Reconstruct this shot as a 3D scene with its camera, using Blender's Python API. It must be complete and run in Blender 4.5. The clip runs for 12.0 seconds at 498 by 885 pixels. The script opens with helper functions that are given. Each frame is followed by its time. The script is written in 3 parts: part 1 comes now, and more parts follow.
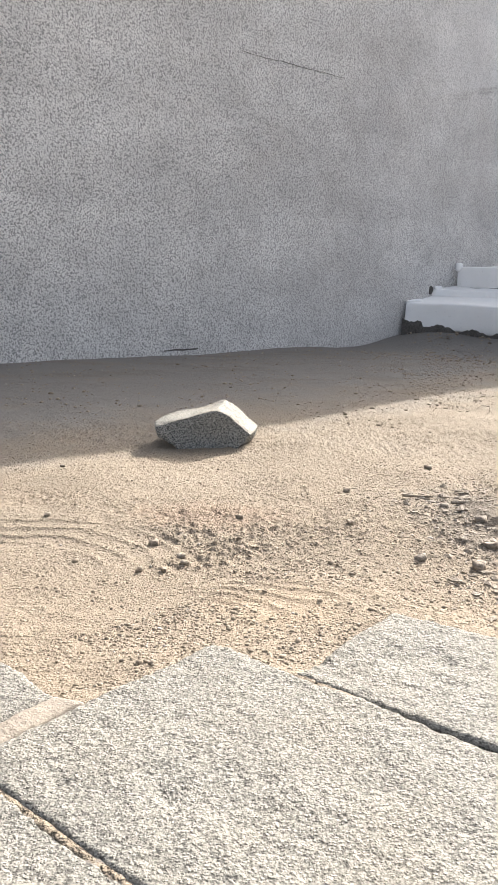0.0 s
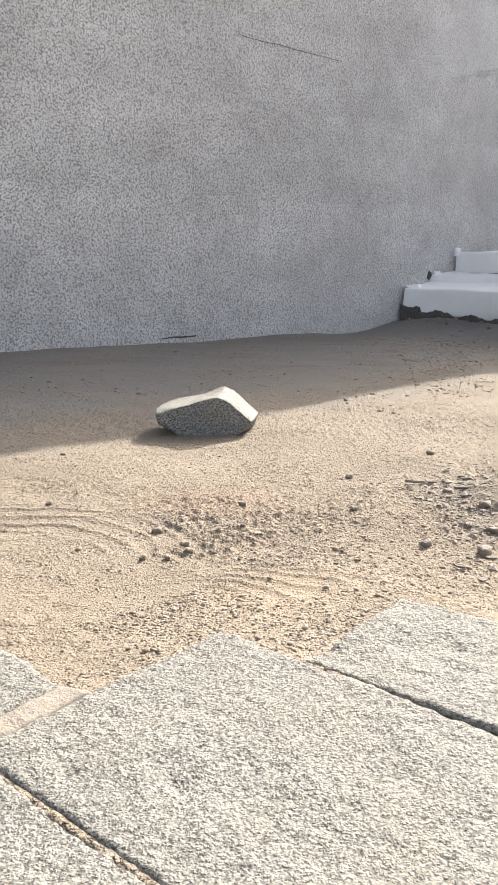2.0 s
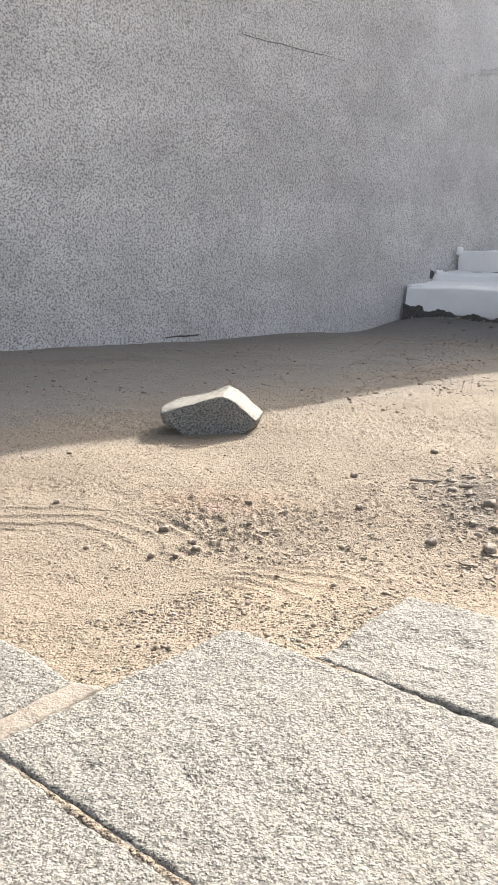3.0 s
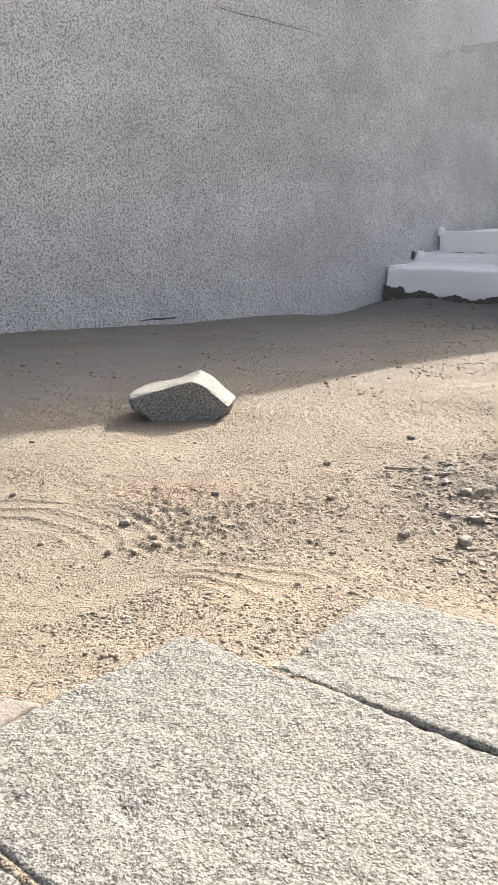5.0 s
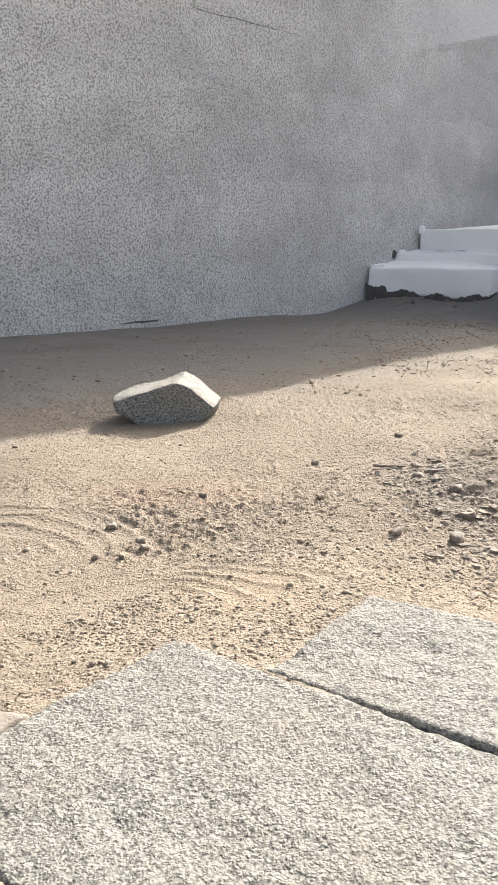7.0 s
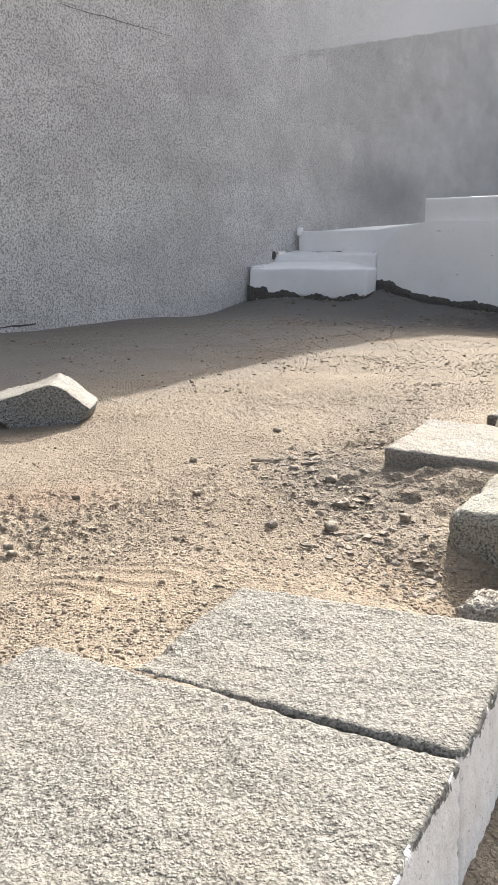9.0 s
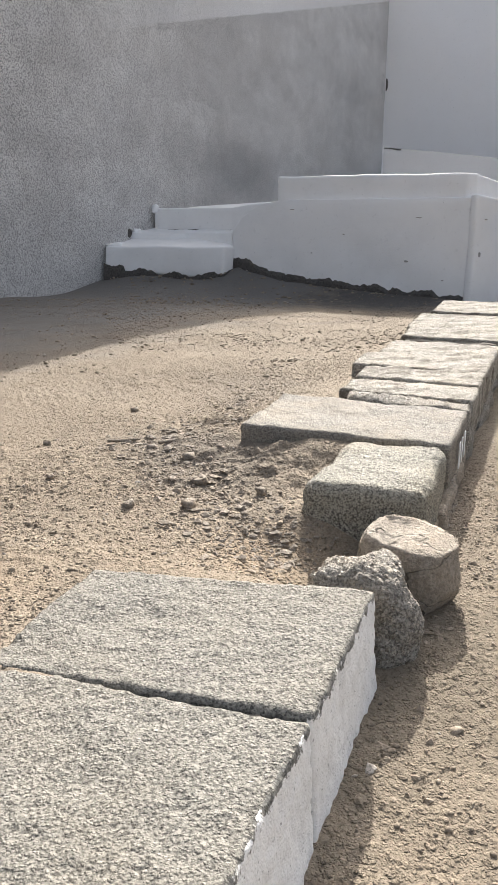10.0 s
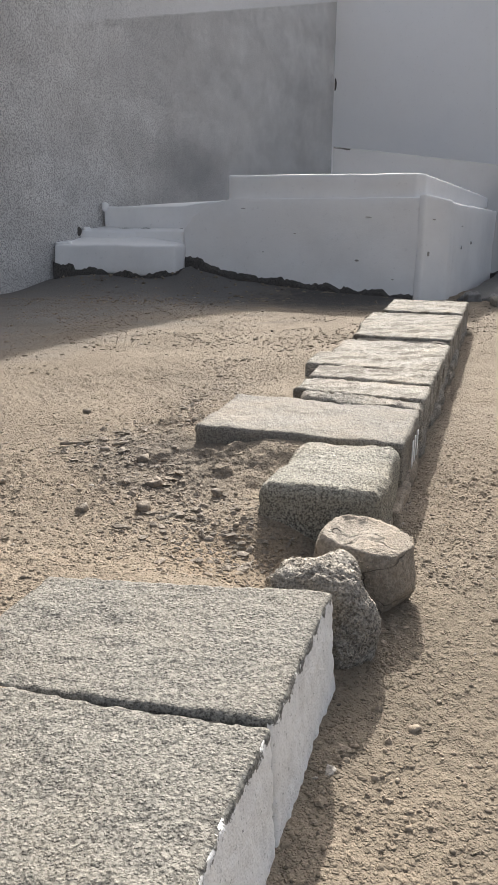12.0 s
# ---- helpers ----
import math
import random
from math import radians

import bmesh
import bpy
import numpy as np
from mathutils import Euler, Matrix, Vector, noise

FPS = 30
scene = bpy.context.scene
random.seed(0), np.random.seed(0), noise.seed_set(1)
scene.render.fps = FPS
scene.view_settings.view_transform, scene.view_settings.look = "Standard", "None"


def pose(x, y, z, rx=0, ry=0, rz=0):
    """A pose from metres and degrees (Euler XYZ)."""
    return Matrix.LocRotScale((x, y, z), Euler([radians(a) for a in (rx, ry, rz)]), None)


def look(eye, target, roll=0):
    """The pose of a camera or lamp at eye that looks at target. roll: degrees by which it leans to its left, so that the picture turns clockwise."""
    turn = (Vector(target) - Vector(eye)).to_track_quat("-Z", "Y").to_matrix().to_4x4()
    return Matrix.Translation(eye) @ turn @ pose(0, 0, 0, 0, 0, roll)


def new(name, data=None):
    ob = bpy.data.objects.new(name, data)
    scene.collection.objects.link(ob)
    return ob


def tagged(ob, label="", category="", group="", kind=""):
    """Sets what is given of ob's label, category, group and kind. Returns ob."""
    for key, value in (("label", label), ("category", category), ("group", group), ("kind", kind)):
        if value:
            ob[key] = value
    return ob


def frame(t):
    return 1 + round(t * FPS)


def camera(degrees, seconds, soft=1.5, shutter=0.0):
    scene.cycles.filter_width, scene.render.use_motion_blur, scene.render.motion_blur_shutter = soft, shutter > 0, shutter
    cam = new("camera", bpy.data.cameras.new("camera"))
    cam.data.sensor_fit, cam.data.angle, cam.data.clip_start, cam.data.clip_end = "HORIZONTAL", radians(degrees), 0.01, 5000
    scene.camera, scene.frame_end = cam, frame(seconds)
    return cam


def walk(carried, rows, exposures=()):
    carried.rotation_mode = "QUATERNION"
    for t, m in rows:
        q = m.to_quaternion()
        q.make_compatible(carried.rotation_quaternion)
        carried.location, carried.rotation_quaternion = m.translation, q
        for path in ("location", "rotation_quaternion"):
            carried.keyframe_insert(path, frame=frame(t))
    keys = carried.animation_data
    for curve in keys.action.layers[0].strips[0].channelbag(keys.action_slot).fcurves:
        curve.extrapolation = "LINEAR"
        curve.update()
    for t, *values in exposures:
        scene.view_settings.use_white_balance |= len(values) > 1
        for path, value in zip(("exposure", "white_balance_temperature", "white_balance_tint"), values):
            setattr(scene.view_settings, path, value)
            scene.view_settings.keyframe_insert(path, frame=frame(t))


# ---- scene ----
cam = camera(34.7, 12.0, soft=1.35)
EXPOSURE = 1.42
PATH = [
    (0, (0.251, 1.06, 1.293), (0.208, 3.009, 0.846), 1.3),
    (0.5, (0.263, 1.06, 1.289), (0.232, 3.01, 0.844), 0.8),
    (1, (0.249, 1.08, 1.28), (0.233, 3.027, 0.821), 1.0),
    (1.5, (0.236, 1.08, 1.282), (0.214, 3.025, 0.817), 0.9),
    (2, (0.228, 1.083, 1.282), (0.192, 3.025, 0.805), 0.9),
    (2.5, (0.221, 1.076, 1.285), (0.183, 3.017, 0.804), 1.1),
    (3, (0.206, 1.061, 1.288), (0.167, 3.002, 0.808), 0.9),
    (3.5, (0.192, 1.056, 1.287), (0.224, 2.993, 0.79), 1.4),
    (5.5, (0.302, 1.256, 1.269), (0.286, 3.186, 0.747), 0.4),
    (6, (0.272, 1.25, 1.266), (0.256, 3.181, 0.744), -0.1),
    (6.5, (0.261, 1.257, 1.263), (0.255, 3.189, 0.744), -0.1),
    (8.5, (0.344, 1.295, 1.207), (0.588, 3.214, 0.701), -0.3),
    (9, (0.349, 1.296, 1.207), (0.656, 3.207, 0.701), -0.2),
    (9.5, (0.368, 1.305, 1.196), (0.845, 3.173, 0.666), 0.3),
    (10, (0.396, 1.3, 1.193), (1.023, 3.116, 0.639), 0.3),
    (10.5, (0.422, 1.3, 1.193), (1.216, 3.051, 0.642), 0.6),
    (11, (0.424, 1.307, 1.196), (1.271, 3.033, 0.645), 0.7),
    (11.5, (0.406, 1.306, 1.202), (1.248, 3.034, 0.65), 0.8),
    (12, (0.395, 1.316, 1.2), (1.131, 3.09, 0.643), 0.6),
]
walk(cam, [(t, look(eye, target, roll)) for t, eye, target, roll in PATH],
     exposures=[(t, EXPOSURE + e) for t, e in ((0.0, 0.0), (3.5, -0.03), (5.5, -0.08), (6.7, -0.1), (8.5, -0.12), (9.5, -0.27), (10.5, -0.54), (11.0, -0.61), (12.0, -0.71))])


# ---- light ----
# the sun's light travels along SHIFT for each metre that it falls
SHIFT = Vector((-0.77, -1.55))
ELEV = math.atan2(1.0, SHIFT.length)
AZIM = math.atan2(-SHIFT.x, -SHIFT.y)
sun = new("sun", bpy.data.lights.new("sun", "SUN"))
sun.data.energy, sun.data.angle, sun.data.color = 4.05, radians(0.53), (1.0, 0.955, 0.88)
sun.matrix_world = look((0, 0, 20), (SHIFT.x, SHIFT.y, 19.0))
world = bpy.data.worlds.new("sky")
scene.world = world
world.use_nodes = True
wn = world.node_tree
sky = wn.nodes.new("ShaderNodeTexSky")
sky.sky_type, sky.sun_disc = "NISHITA", False
sky.sun_elevation, sky.sun_rotation = ELEV, AZIM
sky.air_density, sky.dust_density, sky.ozone_density = 0.8, 7.0, 0.6
haze = wn.nodes.new("ShaderNodeHueSaturation")
haze.inputs["Saturation"].default_value = 0.5
wn.links.new(sky.outputs[0], haze.inputs["Color"])
wn.links.new(haze.outputs[0], wn.nodes["Background"].inputs[0])
wn.nodes["Background"].inputs[1].default_value = 0.15


# ---- materials ----
class Mat:
    """A small builder for procedural materials in object space."""

    def __init__(self, name, rough=0.9, spec=0.3):
        self.m = bpy.data.materials.new(name)
        self.m.use_nodes = True
        self.t = self.m.node_tree
        self.b = self.t.nodes["Principled BSDF"]
        self.b.inputs["Roughness"].default_value = rough
        self.b.inputs["Specular IOR Level"].default_value = spec
        self.co = self.t.nodes.new("ShaderNodeNewGeometry").outputs["Position"]

    def put(self, socket, value):
        if isinstance(value, (int, float, tuple, list)):
            socket.default_value = value
        else:
            self.t.links.new(value, socket)

    def mapped(self, scale, turn=0.0):
        n = self.t.nodes.new("ShaderNodeMapping")
        n.inputs["Scale"].default_value = scale
        n.inputs["Rotation"].default_value = (0, 0, turn)
        self.t.links.new(self.co, n.inputs["Vector"])
        return n.outputs[0]

    def noise(self, scale, detail=4.0, rough=0.55, co=None, warp=0.0):
        n = self.t.nodes.new("ShaderNodeTexNoise")
        n.inputs["Scale"].default_value, n.inputs["Detail"].default_value = scale, detail
        n.inputs["Roughness"].default_value, n.inputs["Distortion"].default_value = rough, warp
        self.t.links.new(co or self.co, n.inputs["Vector"])
        return n.outputs["Fac"]

    def cells(self, scale, co=None, out="Distance"):
        n = self.t.nodes.new("ShaderNodeTexVoronoi")
        n.inputs["Scale"].default_value = scale
        self.t.links.new(co or self.co, n.inputs["Vector"])
        return n.outputs[out]

    def crumbs(self, scale, bare):
        """Rounded grains of uneven height; a share of the cells stays bare."""
        n = self.t.nodes.new("ShaderNodeTexVoronoi")
        n.inputs["Scale"].default_value = scale
        stir = self.t.nodes.new("ShaderNodeTexNoise")
        stir.inputs["Scale"].default_value, stir.inputs["Detail"].default_value = scale * 0.9, 1.0
        self.t.links.new(self.co, stir.inputs["Vector"])
        moved = self.t.nodes.new("ShaderNodeVectorMath")
        moved.operation = "MULTIPLY_ADD"
        self.t.links.new(stir.outputs["Color"], moved.inputs[0])
        moved.inputs[1].default_value = (0.9 / scale,) * 3
        self.t.links.new(self.co, moved.inputs[2])
        self.t.links.new(moved.outputs[0], n.inputs["Vector"])
        dome = self.ramp(n.outputs["Distance"], (0.0, 1.0), (0.22, 0.86), (0.40, 0.45), (0.56, 0.0))
        pick = self.t.nodes.new("ShaderNodeSeparateXYZ")
        self.t.links.new(n.outputs["Color"], pick.inputs[0])
        return self.calc("MULTIPLY", dome, self.ramp(pick.outputs[0], (bare, 0.0), (bare + 0.02, 0.45), (1.0, 1.0)))

    def ramp(self, fac, *stops):
        n = self.t.nodes.new("ShaderNodeValToRGB")
        while len(n.color_ramp.elements) < len(stops):
            n.color_ramp.elements.new(0.5)
        for e, (p, c) in zip(n.color_ramp.elements, stops):
            e.position, e.color = p, ((c, c, c) if isinstance(c, (int, float)) else c) + (1,)
        self.t.links.new(fac, n.inputs[0])
        return n.outputs[0]

    def mix(self, fac, a, b, blend="MIX"):
        n = self.t.nodes.new("ShaderNodeMix")
        n.data_type, n.blend_type = "RGBA", blend
        self.put(n.inputs[0], fac)
        for socket, v in ((n.inputs[6], a), (n.inputs[7], b)):
            self.put(socket, (*v, 1) if isinstance(v, tuple) and len(v) == 3 else v)
        return n.outputs[2]

    def calc(self, op, a, b=0.0):
        n = self.t.nodes.new("ShaderNodeMath")
        n.operation = op
        self.put(n.inputs[0], a), self.put(n.inputs[1], b)
        return n.outputs[0]

    def split(self, axis):
        n = self.t.nodes.new("ShaderNodeSeparateXYZ")
        self.t.links.new(self.co, n.inputs[0])
        return n.outputs[axis]

    def blob(self, x, y, rx, ry):
        """How far from a spot of the ground, in its radii."""
        n = self.t.nodes.new("ShaderNodeVectorMath")
        n.operation = "DISTANCE"
        self.t.links.new(self.mapped((1 / rx, 1 / ry, 0)), n.inputs[0])
        n.inputs[1].default_value = (x / rx, y / ry, 0)
        return n.outputs["Value"]

    def bump(self, height, distance, strength=1.0):
        n = self.t.nodes.new("ShaderNodeBump")
        n.inputs["Strength"].default_value, n.inputs["Distance"].default_value = strength, distance
        self.t.links.new(height, n.inputs["Height"])
        if self.b.inputs["Normal"].is_linked:
            self.t.links.new(self.b.inputs["Normal"].links[0].from_socket, n.inputs["Normal"])
        self.t.links.new(n.outputs[0], self.b.inputs["Normal"])

    def done(self, colour):
        self.put(self.b.inputs["Base Color"], (*colour, 1) if isinstance(colour, tuple) else colour)
        return self.m


def sand_material():
    m = Mat("sand", 0.95, 0.15)
    tone = m.ramp(m.noise(0.9, 5, 0.6), (0.3, (0.245, 0.200, 0.150)), (0.55, (0.282, 0.234, 0.178)), (0.75, (0.305, 0.257, 0.201)))
    grain = m.ramp(m.noise(130, 3, 0.7), (0.34, 0.5), (0.5, 1.0), (0.68, 1.15))
    col = m.mix(1.0, tone, grain, "MULTIPLY")
    spots = m.ramp(m.cells(60), (0.08, 0.62), (0.18, 1.0))
    col = m.mix(m.ramp(m.noise(3.0, 3), (0.38, 0.25), (0.62, 1.0)), col, m.mix(1.0, col, spots, "MULTIPLY"))
    ragged = m.calc("MULTIPLY", m.noise(5, 5, 0.65), 1.2)

    def patch(x, y, rx, ry, colour, amount):
        fade = m.calc("SUBTRACT", m.calc("ADD", m.blob(x, y, rx, ry), ragged), 0.6)
        return m.mix(m.ramp(fade, (0.45, amount), (1.05, 0.0)), col, colour)

    col = patch(0.0, 4.55, 0.45, 0.30, (0.29, 0.205, 0.15), 0.4)
    col = patch(0.50, 3.95, 0.40, 0.35, (0.22, 0.185, 0.145), 0.25)
    col = patch(1.30, 4.55, 0.40, 0.75, (0.19, 0.163, 0.132), 0.85)
    col = patch(2.1, 6.1, 0.45, 0.8, (0.215, 0.18, 0.14), 0.6)
    col = patch(0.3, 3.45, 0.3, 0.35, (0.34, 0.255, 0.17), 0.25)
    col = patch(1.3, 3.55, 0.35, 0.30, (0.30, 0.225, 0.15), 0.5)
    # dark soil below the steps, with the shade there painted in
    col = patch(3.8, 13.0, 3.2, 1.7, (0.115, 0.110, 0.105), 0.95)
    # the grey wall's cast shadow put into the sand's colour, fading near its edge
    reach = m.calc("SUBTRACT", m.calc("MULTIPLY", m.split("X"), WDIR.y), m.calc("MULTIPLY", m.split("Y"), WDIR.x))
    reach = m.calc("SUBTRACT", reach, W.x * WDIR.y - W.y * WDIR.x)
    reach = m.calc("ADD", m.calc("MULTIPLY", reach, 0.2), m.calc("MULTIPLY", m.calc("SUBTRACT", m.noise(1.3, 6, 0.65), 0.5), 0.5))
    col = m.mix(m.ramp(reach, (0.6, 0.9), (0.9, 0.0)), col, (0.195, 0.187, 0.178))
    brown = m.ramp(m.noise(1.6, 4, 0.6, m.mapped((0.5, 1.6, 1), 0.7)), (0.52, 0.0), (0.66, 0.6))
    col = m.mix(m.calc("MULTIPLY", brown, m.ramp(m.blob(0.6, 10.4, 5.5, 2.8), (0.6, 1.0), (1.0, 0.0))), col, (0.17, 0.145, 0.122))
    # dark soil before the platform, its cast shadow painted in with it
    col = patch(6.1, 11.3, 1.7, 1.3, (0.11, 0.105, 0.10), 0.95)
    col = patch(1.9, 2.6, 1.2, 1.3, (0.19, 0.160, 0.122), 0.9)
    grey = m.ramp(m.noise(1.1, 4, 0.6, m.mapped((1, 1.4, 1), 0.3)), (0.56, 0.0), (0.72, 0.45))
    col = m.mix(grey, col, (0.22, 0.185, 0.145))
    loose = m.ramp(m.noise(2.6, 4, 0.6), (0.36, 0.5), (0.6, 1.0))
    m.bump(m.noise(30, 4, 0.6), 0.016, 0.55)
    m.bump(m.calc("MULTIPLY", m.crumbs(46, 0.62), loose), 0.011, 1.0)
    m.bump(m.calc("MULTIPLY", m.crumbs(84, 0.45), loose), 0.008, 1.0)
    m.bump(m.calc("MULTIPLY", m.crumbs(150, 0.3), loose), 0.004, 1.0)
    m.bump(m.noise(210, 2, 0.6), 0.003, 0.7)
    return m.done(col)


def granite_material(name, light, dark, speck=0.5, dust=0.3, grain=170.0, relief=1.0, scaled=0.0, wash=0.0, blotch=0.5, cracked=0.0):
    m = Mat(name, 0.85, 0.3)
    g = m.noise(grain, 3, 0.65)
    col = m.ramp(g, (0.40, dark), (0.49, tuple(0.7 * a + 0.3 * b for a, b in zip(light, dark))), (0.58, light))
    black = m.ramp(m.cells(grain * 0.6), (0.12, 1.0), (0.22, 0.0))
    col = m.mix(m.calc("MULTIPLY", black, speck), col, (0.06, 0.06, 0.062))
    stain = m.ramp(m.noise(3.2, 5, 0.6), (0.42, 0.0), (0.7, dust))
    col = m.mix(stain, col, tuple(a * b for a, b in zip((1.0, 0.86, 0.68), light)))
    patch = m.ramp(m.noise(5.5, 5, 0.65), (0.50, 0.0), (0.70, blotch))
    col = m.mix(patch, col, tuple(0.6 * a for a in light))
    if scaled:
        flakes = m.ramp(m.noise(6.0, 6, 0.7, m.mapped((0.55, 1.3, 1.0), -0.45)), (0.50, 0.0), (0.56, scaled))
        col = m.mix(flakes, col, (0.125, 0.105, 0.082))
    # shade painted into the colour: dark in pits, paler on raised grains
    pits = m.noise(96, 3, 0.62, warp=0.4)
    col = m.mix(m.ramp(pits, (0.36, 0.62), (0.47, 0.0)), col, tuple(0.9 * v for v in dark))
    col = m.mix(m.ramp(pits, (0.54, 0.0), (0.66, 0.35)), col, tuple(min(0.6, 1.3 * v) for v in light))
    if wash:
        worn = m.calc("ADD", m.calc("DIVIDE", m.calc("SUBTRACT", wash, m.split("Z")), 0.016), m.calc("MULTIPLY", m.calc("SUBTRACT", m.noise(26, 5, 0.7), 0.52), 7.0))
        coat = m.calc("MULTIPLY", m.ramp(worn, (0.0, 0.0), (0.35, 1.0)), m.ramp(m.noise(75, 3, 0.7), (0.30, 0.3), (0.38, 1.0)))
        dull = m.mix(m.ramp(m.noise(7, 5, 0.65), (0.45, 0.0), (0.75, 0.7)), (0.87, 0.87, 0.855), (0.66, 0.645, 0.61))
        col = m.mix(coat, col, dull)
    if cracked:
        seam = m.calc("ABSOLUTE", m.calc("SUBTRACT", m.noise(3.6, 2, 0.5, m.mapped((1, 1, 2.4))), 0.5))
        line = m.ramp(seam, (0.0, 1.0), (0.012, 0.0))
        col = m.mix(m.calc("MULTIPLY", line, cracked), col, tuple(0.25 * v for v in light))
        m.bump(m.calc("SUBTRACT", 1.0, line), 0.006, 0.8)
    m.bump(m.noise(24, 3, 0.55), 0.012, 0.15 * relief)
    m.bump(m.noise(100, 1.5, 0.5), 0.0095, 0.6 * relief)
    m.bump(m.crumbs(165, 0.12), 0.0028, 0.8 * relief)
    return m.done(col)


def paint_material(name, base, dirt, amount=0.4, rough=0.6):
    m = Mat(name, rough, 0.3)
    col = m.mix(m.ramp(m.noise(1.4, 5, 0.65), (0.42, 0.0), (0.8, amount)), base, dirt)
    col = m.mix(m.ramp(m.noise(14, 4, 0.7), (0.6, 0.0), (0.78, amount)), col, tuple(0.7 * v for v in dirt))
    specks = m.ramp(m.cells(9), (0.03, 0.5), (0.05, 0.0))
    col = m.mix(specks, col, (0.25, 0.24, 0.22))
    m.bump(m.noise(5, 4), 0.012, 0.5)
    m.bump(m.noise(60, 4, 0.6), 0.004, 0.6)
    return m.done(col)


def roughcast_material():
    """Thrown render: pale grey with dark pits between the lumps, day-joint tones, and a paler upper coat with a sloping edge."""
    m = Mat("grey_roughcast", 0.95, 0.15)
    lumps = m.noise(47, 2.5, 0.6)
    speck = m.ramp(lumps, (0.32, 1.0), (0.43, 0.66), (0.545, 0.0))
    grit = m.ramp(m.noise(105, 3, 0.65), (0.32, 0.78), (0.5, 1.0), (0.68, 1.12))
    big = m.ramp(m.noise(0.5, 4, 0.55, m.mapped((1, 1, 1.6))), (0.35, 0.92), (0.65, 1.02))
    mid = m.ramp(m.noise(2.4, 5, 0.65), (0.3, 0.88), (0.7, 1.06))
    col = m.mix(1.0, (0.765, 0.757, 0.74), big, "MULTIPLY")
    col = m.mix(1.0, col, mid, "MULTIPLY")
    col = m.mix(1.0, col, grit, "MULTIPLY")
    work = m.ramp(m.noise(0.75, 2, 0.4, m.mapped((1, 1, 1.5))), (0.40, 0.93), (0.42, 1.0), (0.56, 1.0), (0.575, 1.06))
    col = m.mix(1.0, col, work, "MULTIPLY")
    lift = m.calc("ADD", m.calc("MULTIPLY", m.split("Z"), 0.9), m.calc("MULTIPLY", m.noise(0.8, 3), 0.5))
    joint = m.ramp(m.calc("FRACT", lift), (0.0, 0.96), (0.5, 1.0), (0.97, 1.02), (1.0, 0.96))
    col = m.mix(1.0, col, joint, "MULTIPLY")
    s = m.calc("ADD", m.calc("MULTIPLY", m.split("X"), WDIR.x), m.calc("MULTIPLY", m.split("Y"), WDIR.y))
    s = m.calc("SUBTRACT", s, W.dot(WDIR))
    above = m.calc("SUBTRACT", m.split("Z"), m.calc("ADD", m.calc("MULTIPLY", s, 0.232), 2.18))
    above = m.calc("ADD", above, m.calc("MULTIPLY", m.calc("SUBTRACT", m.noise(4, 3), 0.5), 0.06))
    coat = m.calc("MULTIPLY", m.ramp(above, (0.0, 0.0), (0.03, 1.0)), m.ramp(m.calc("MULTIPLY", s, 0.05), (0.33, 0.08), (0.6, 1.0)))
    bold = m.ramp(m.calc("MULTIPLY", s, 0.05), (0.2, 0.84), (0.42, 0.70), (0.65, 0.5))
    speck = m.calc("MULTIPLY", speck, bold)
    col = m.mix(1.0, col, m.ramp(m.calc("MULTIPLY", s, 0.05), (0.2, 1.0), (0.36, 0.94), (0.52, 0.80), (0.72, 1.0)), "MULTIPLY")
    damp = m.ramp(m.calc("SUBTRACT", m.calc("ADD", m.calc("MULTIPLY", m.split("Z"), 0.5), m.noise(1.2, 4)), 0.55), (0.1, 0.5), (0.7, 0.0))
    damp = m.calc("MULTIPLY", damp, m.ramp(m.calc("MULTIPLY", s, 0.05), (0.3, 0.25), (0.45, 1.0)))
    col = m.mix(damp, col, (0.36, 0.36, 0.365))
    col = m.mix(coat, col, (0.82, 0.82, 0.82))
    col = m.mix(m.calc("MULTIPLY", speck, m.calc("SUBTRACT", 1.0, m.calc("MULTIPLY", coat, 0.6))), col, (0.15, 0.15, 0.152))
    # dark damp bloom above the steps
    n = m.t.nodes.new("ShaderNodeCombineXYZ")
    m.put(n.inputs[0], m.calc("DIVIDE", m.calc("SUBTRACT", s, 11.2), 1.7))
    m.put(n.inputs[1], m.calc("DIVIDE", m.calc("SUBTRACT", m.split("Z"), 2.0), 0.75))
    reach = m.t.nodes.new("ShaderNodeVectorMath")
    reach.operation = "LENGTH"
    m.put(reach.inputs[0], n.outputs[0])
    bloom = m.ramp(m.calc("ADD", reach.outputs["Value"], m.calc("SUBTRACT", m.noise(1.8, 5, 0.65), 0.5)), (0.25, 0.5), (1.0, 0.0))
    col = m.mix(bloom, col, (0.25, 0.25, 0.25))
    m.bump(lumps, 0.02, 0.6)
    return m.done(col)


def pebble_material():
    """Each small stone has a tone of its own."""
    m = Mat("pebbles", 0.9, 0.2)
    g = m.t.nodes.new("ShaderNodeNewGeometry")
    tone = m.ramp(g.outputs["Random Per Island"], (0.0, (0.13, 0.11, 0.09)), (0.06, (0.225, 0.187, 0.143)), (0.35, (0.285, 0.237, 0.18)), (0.96, (0.325, 0.274, 0.212)), (1.0, (0.46, 0.43, 0.39)))
    col = m.mix(1.0, tone, m.ramp(m.noise(120, 3), (0.35, 0.7), (0.65, 1.1)), "MULTIPLY")
    m.bump(m.noise(150, 3), 0.004, 0.7)
    return m.done(col)


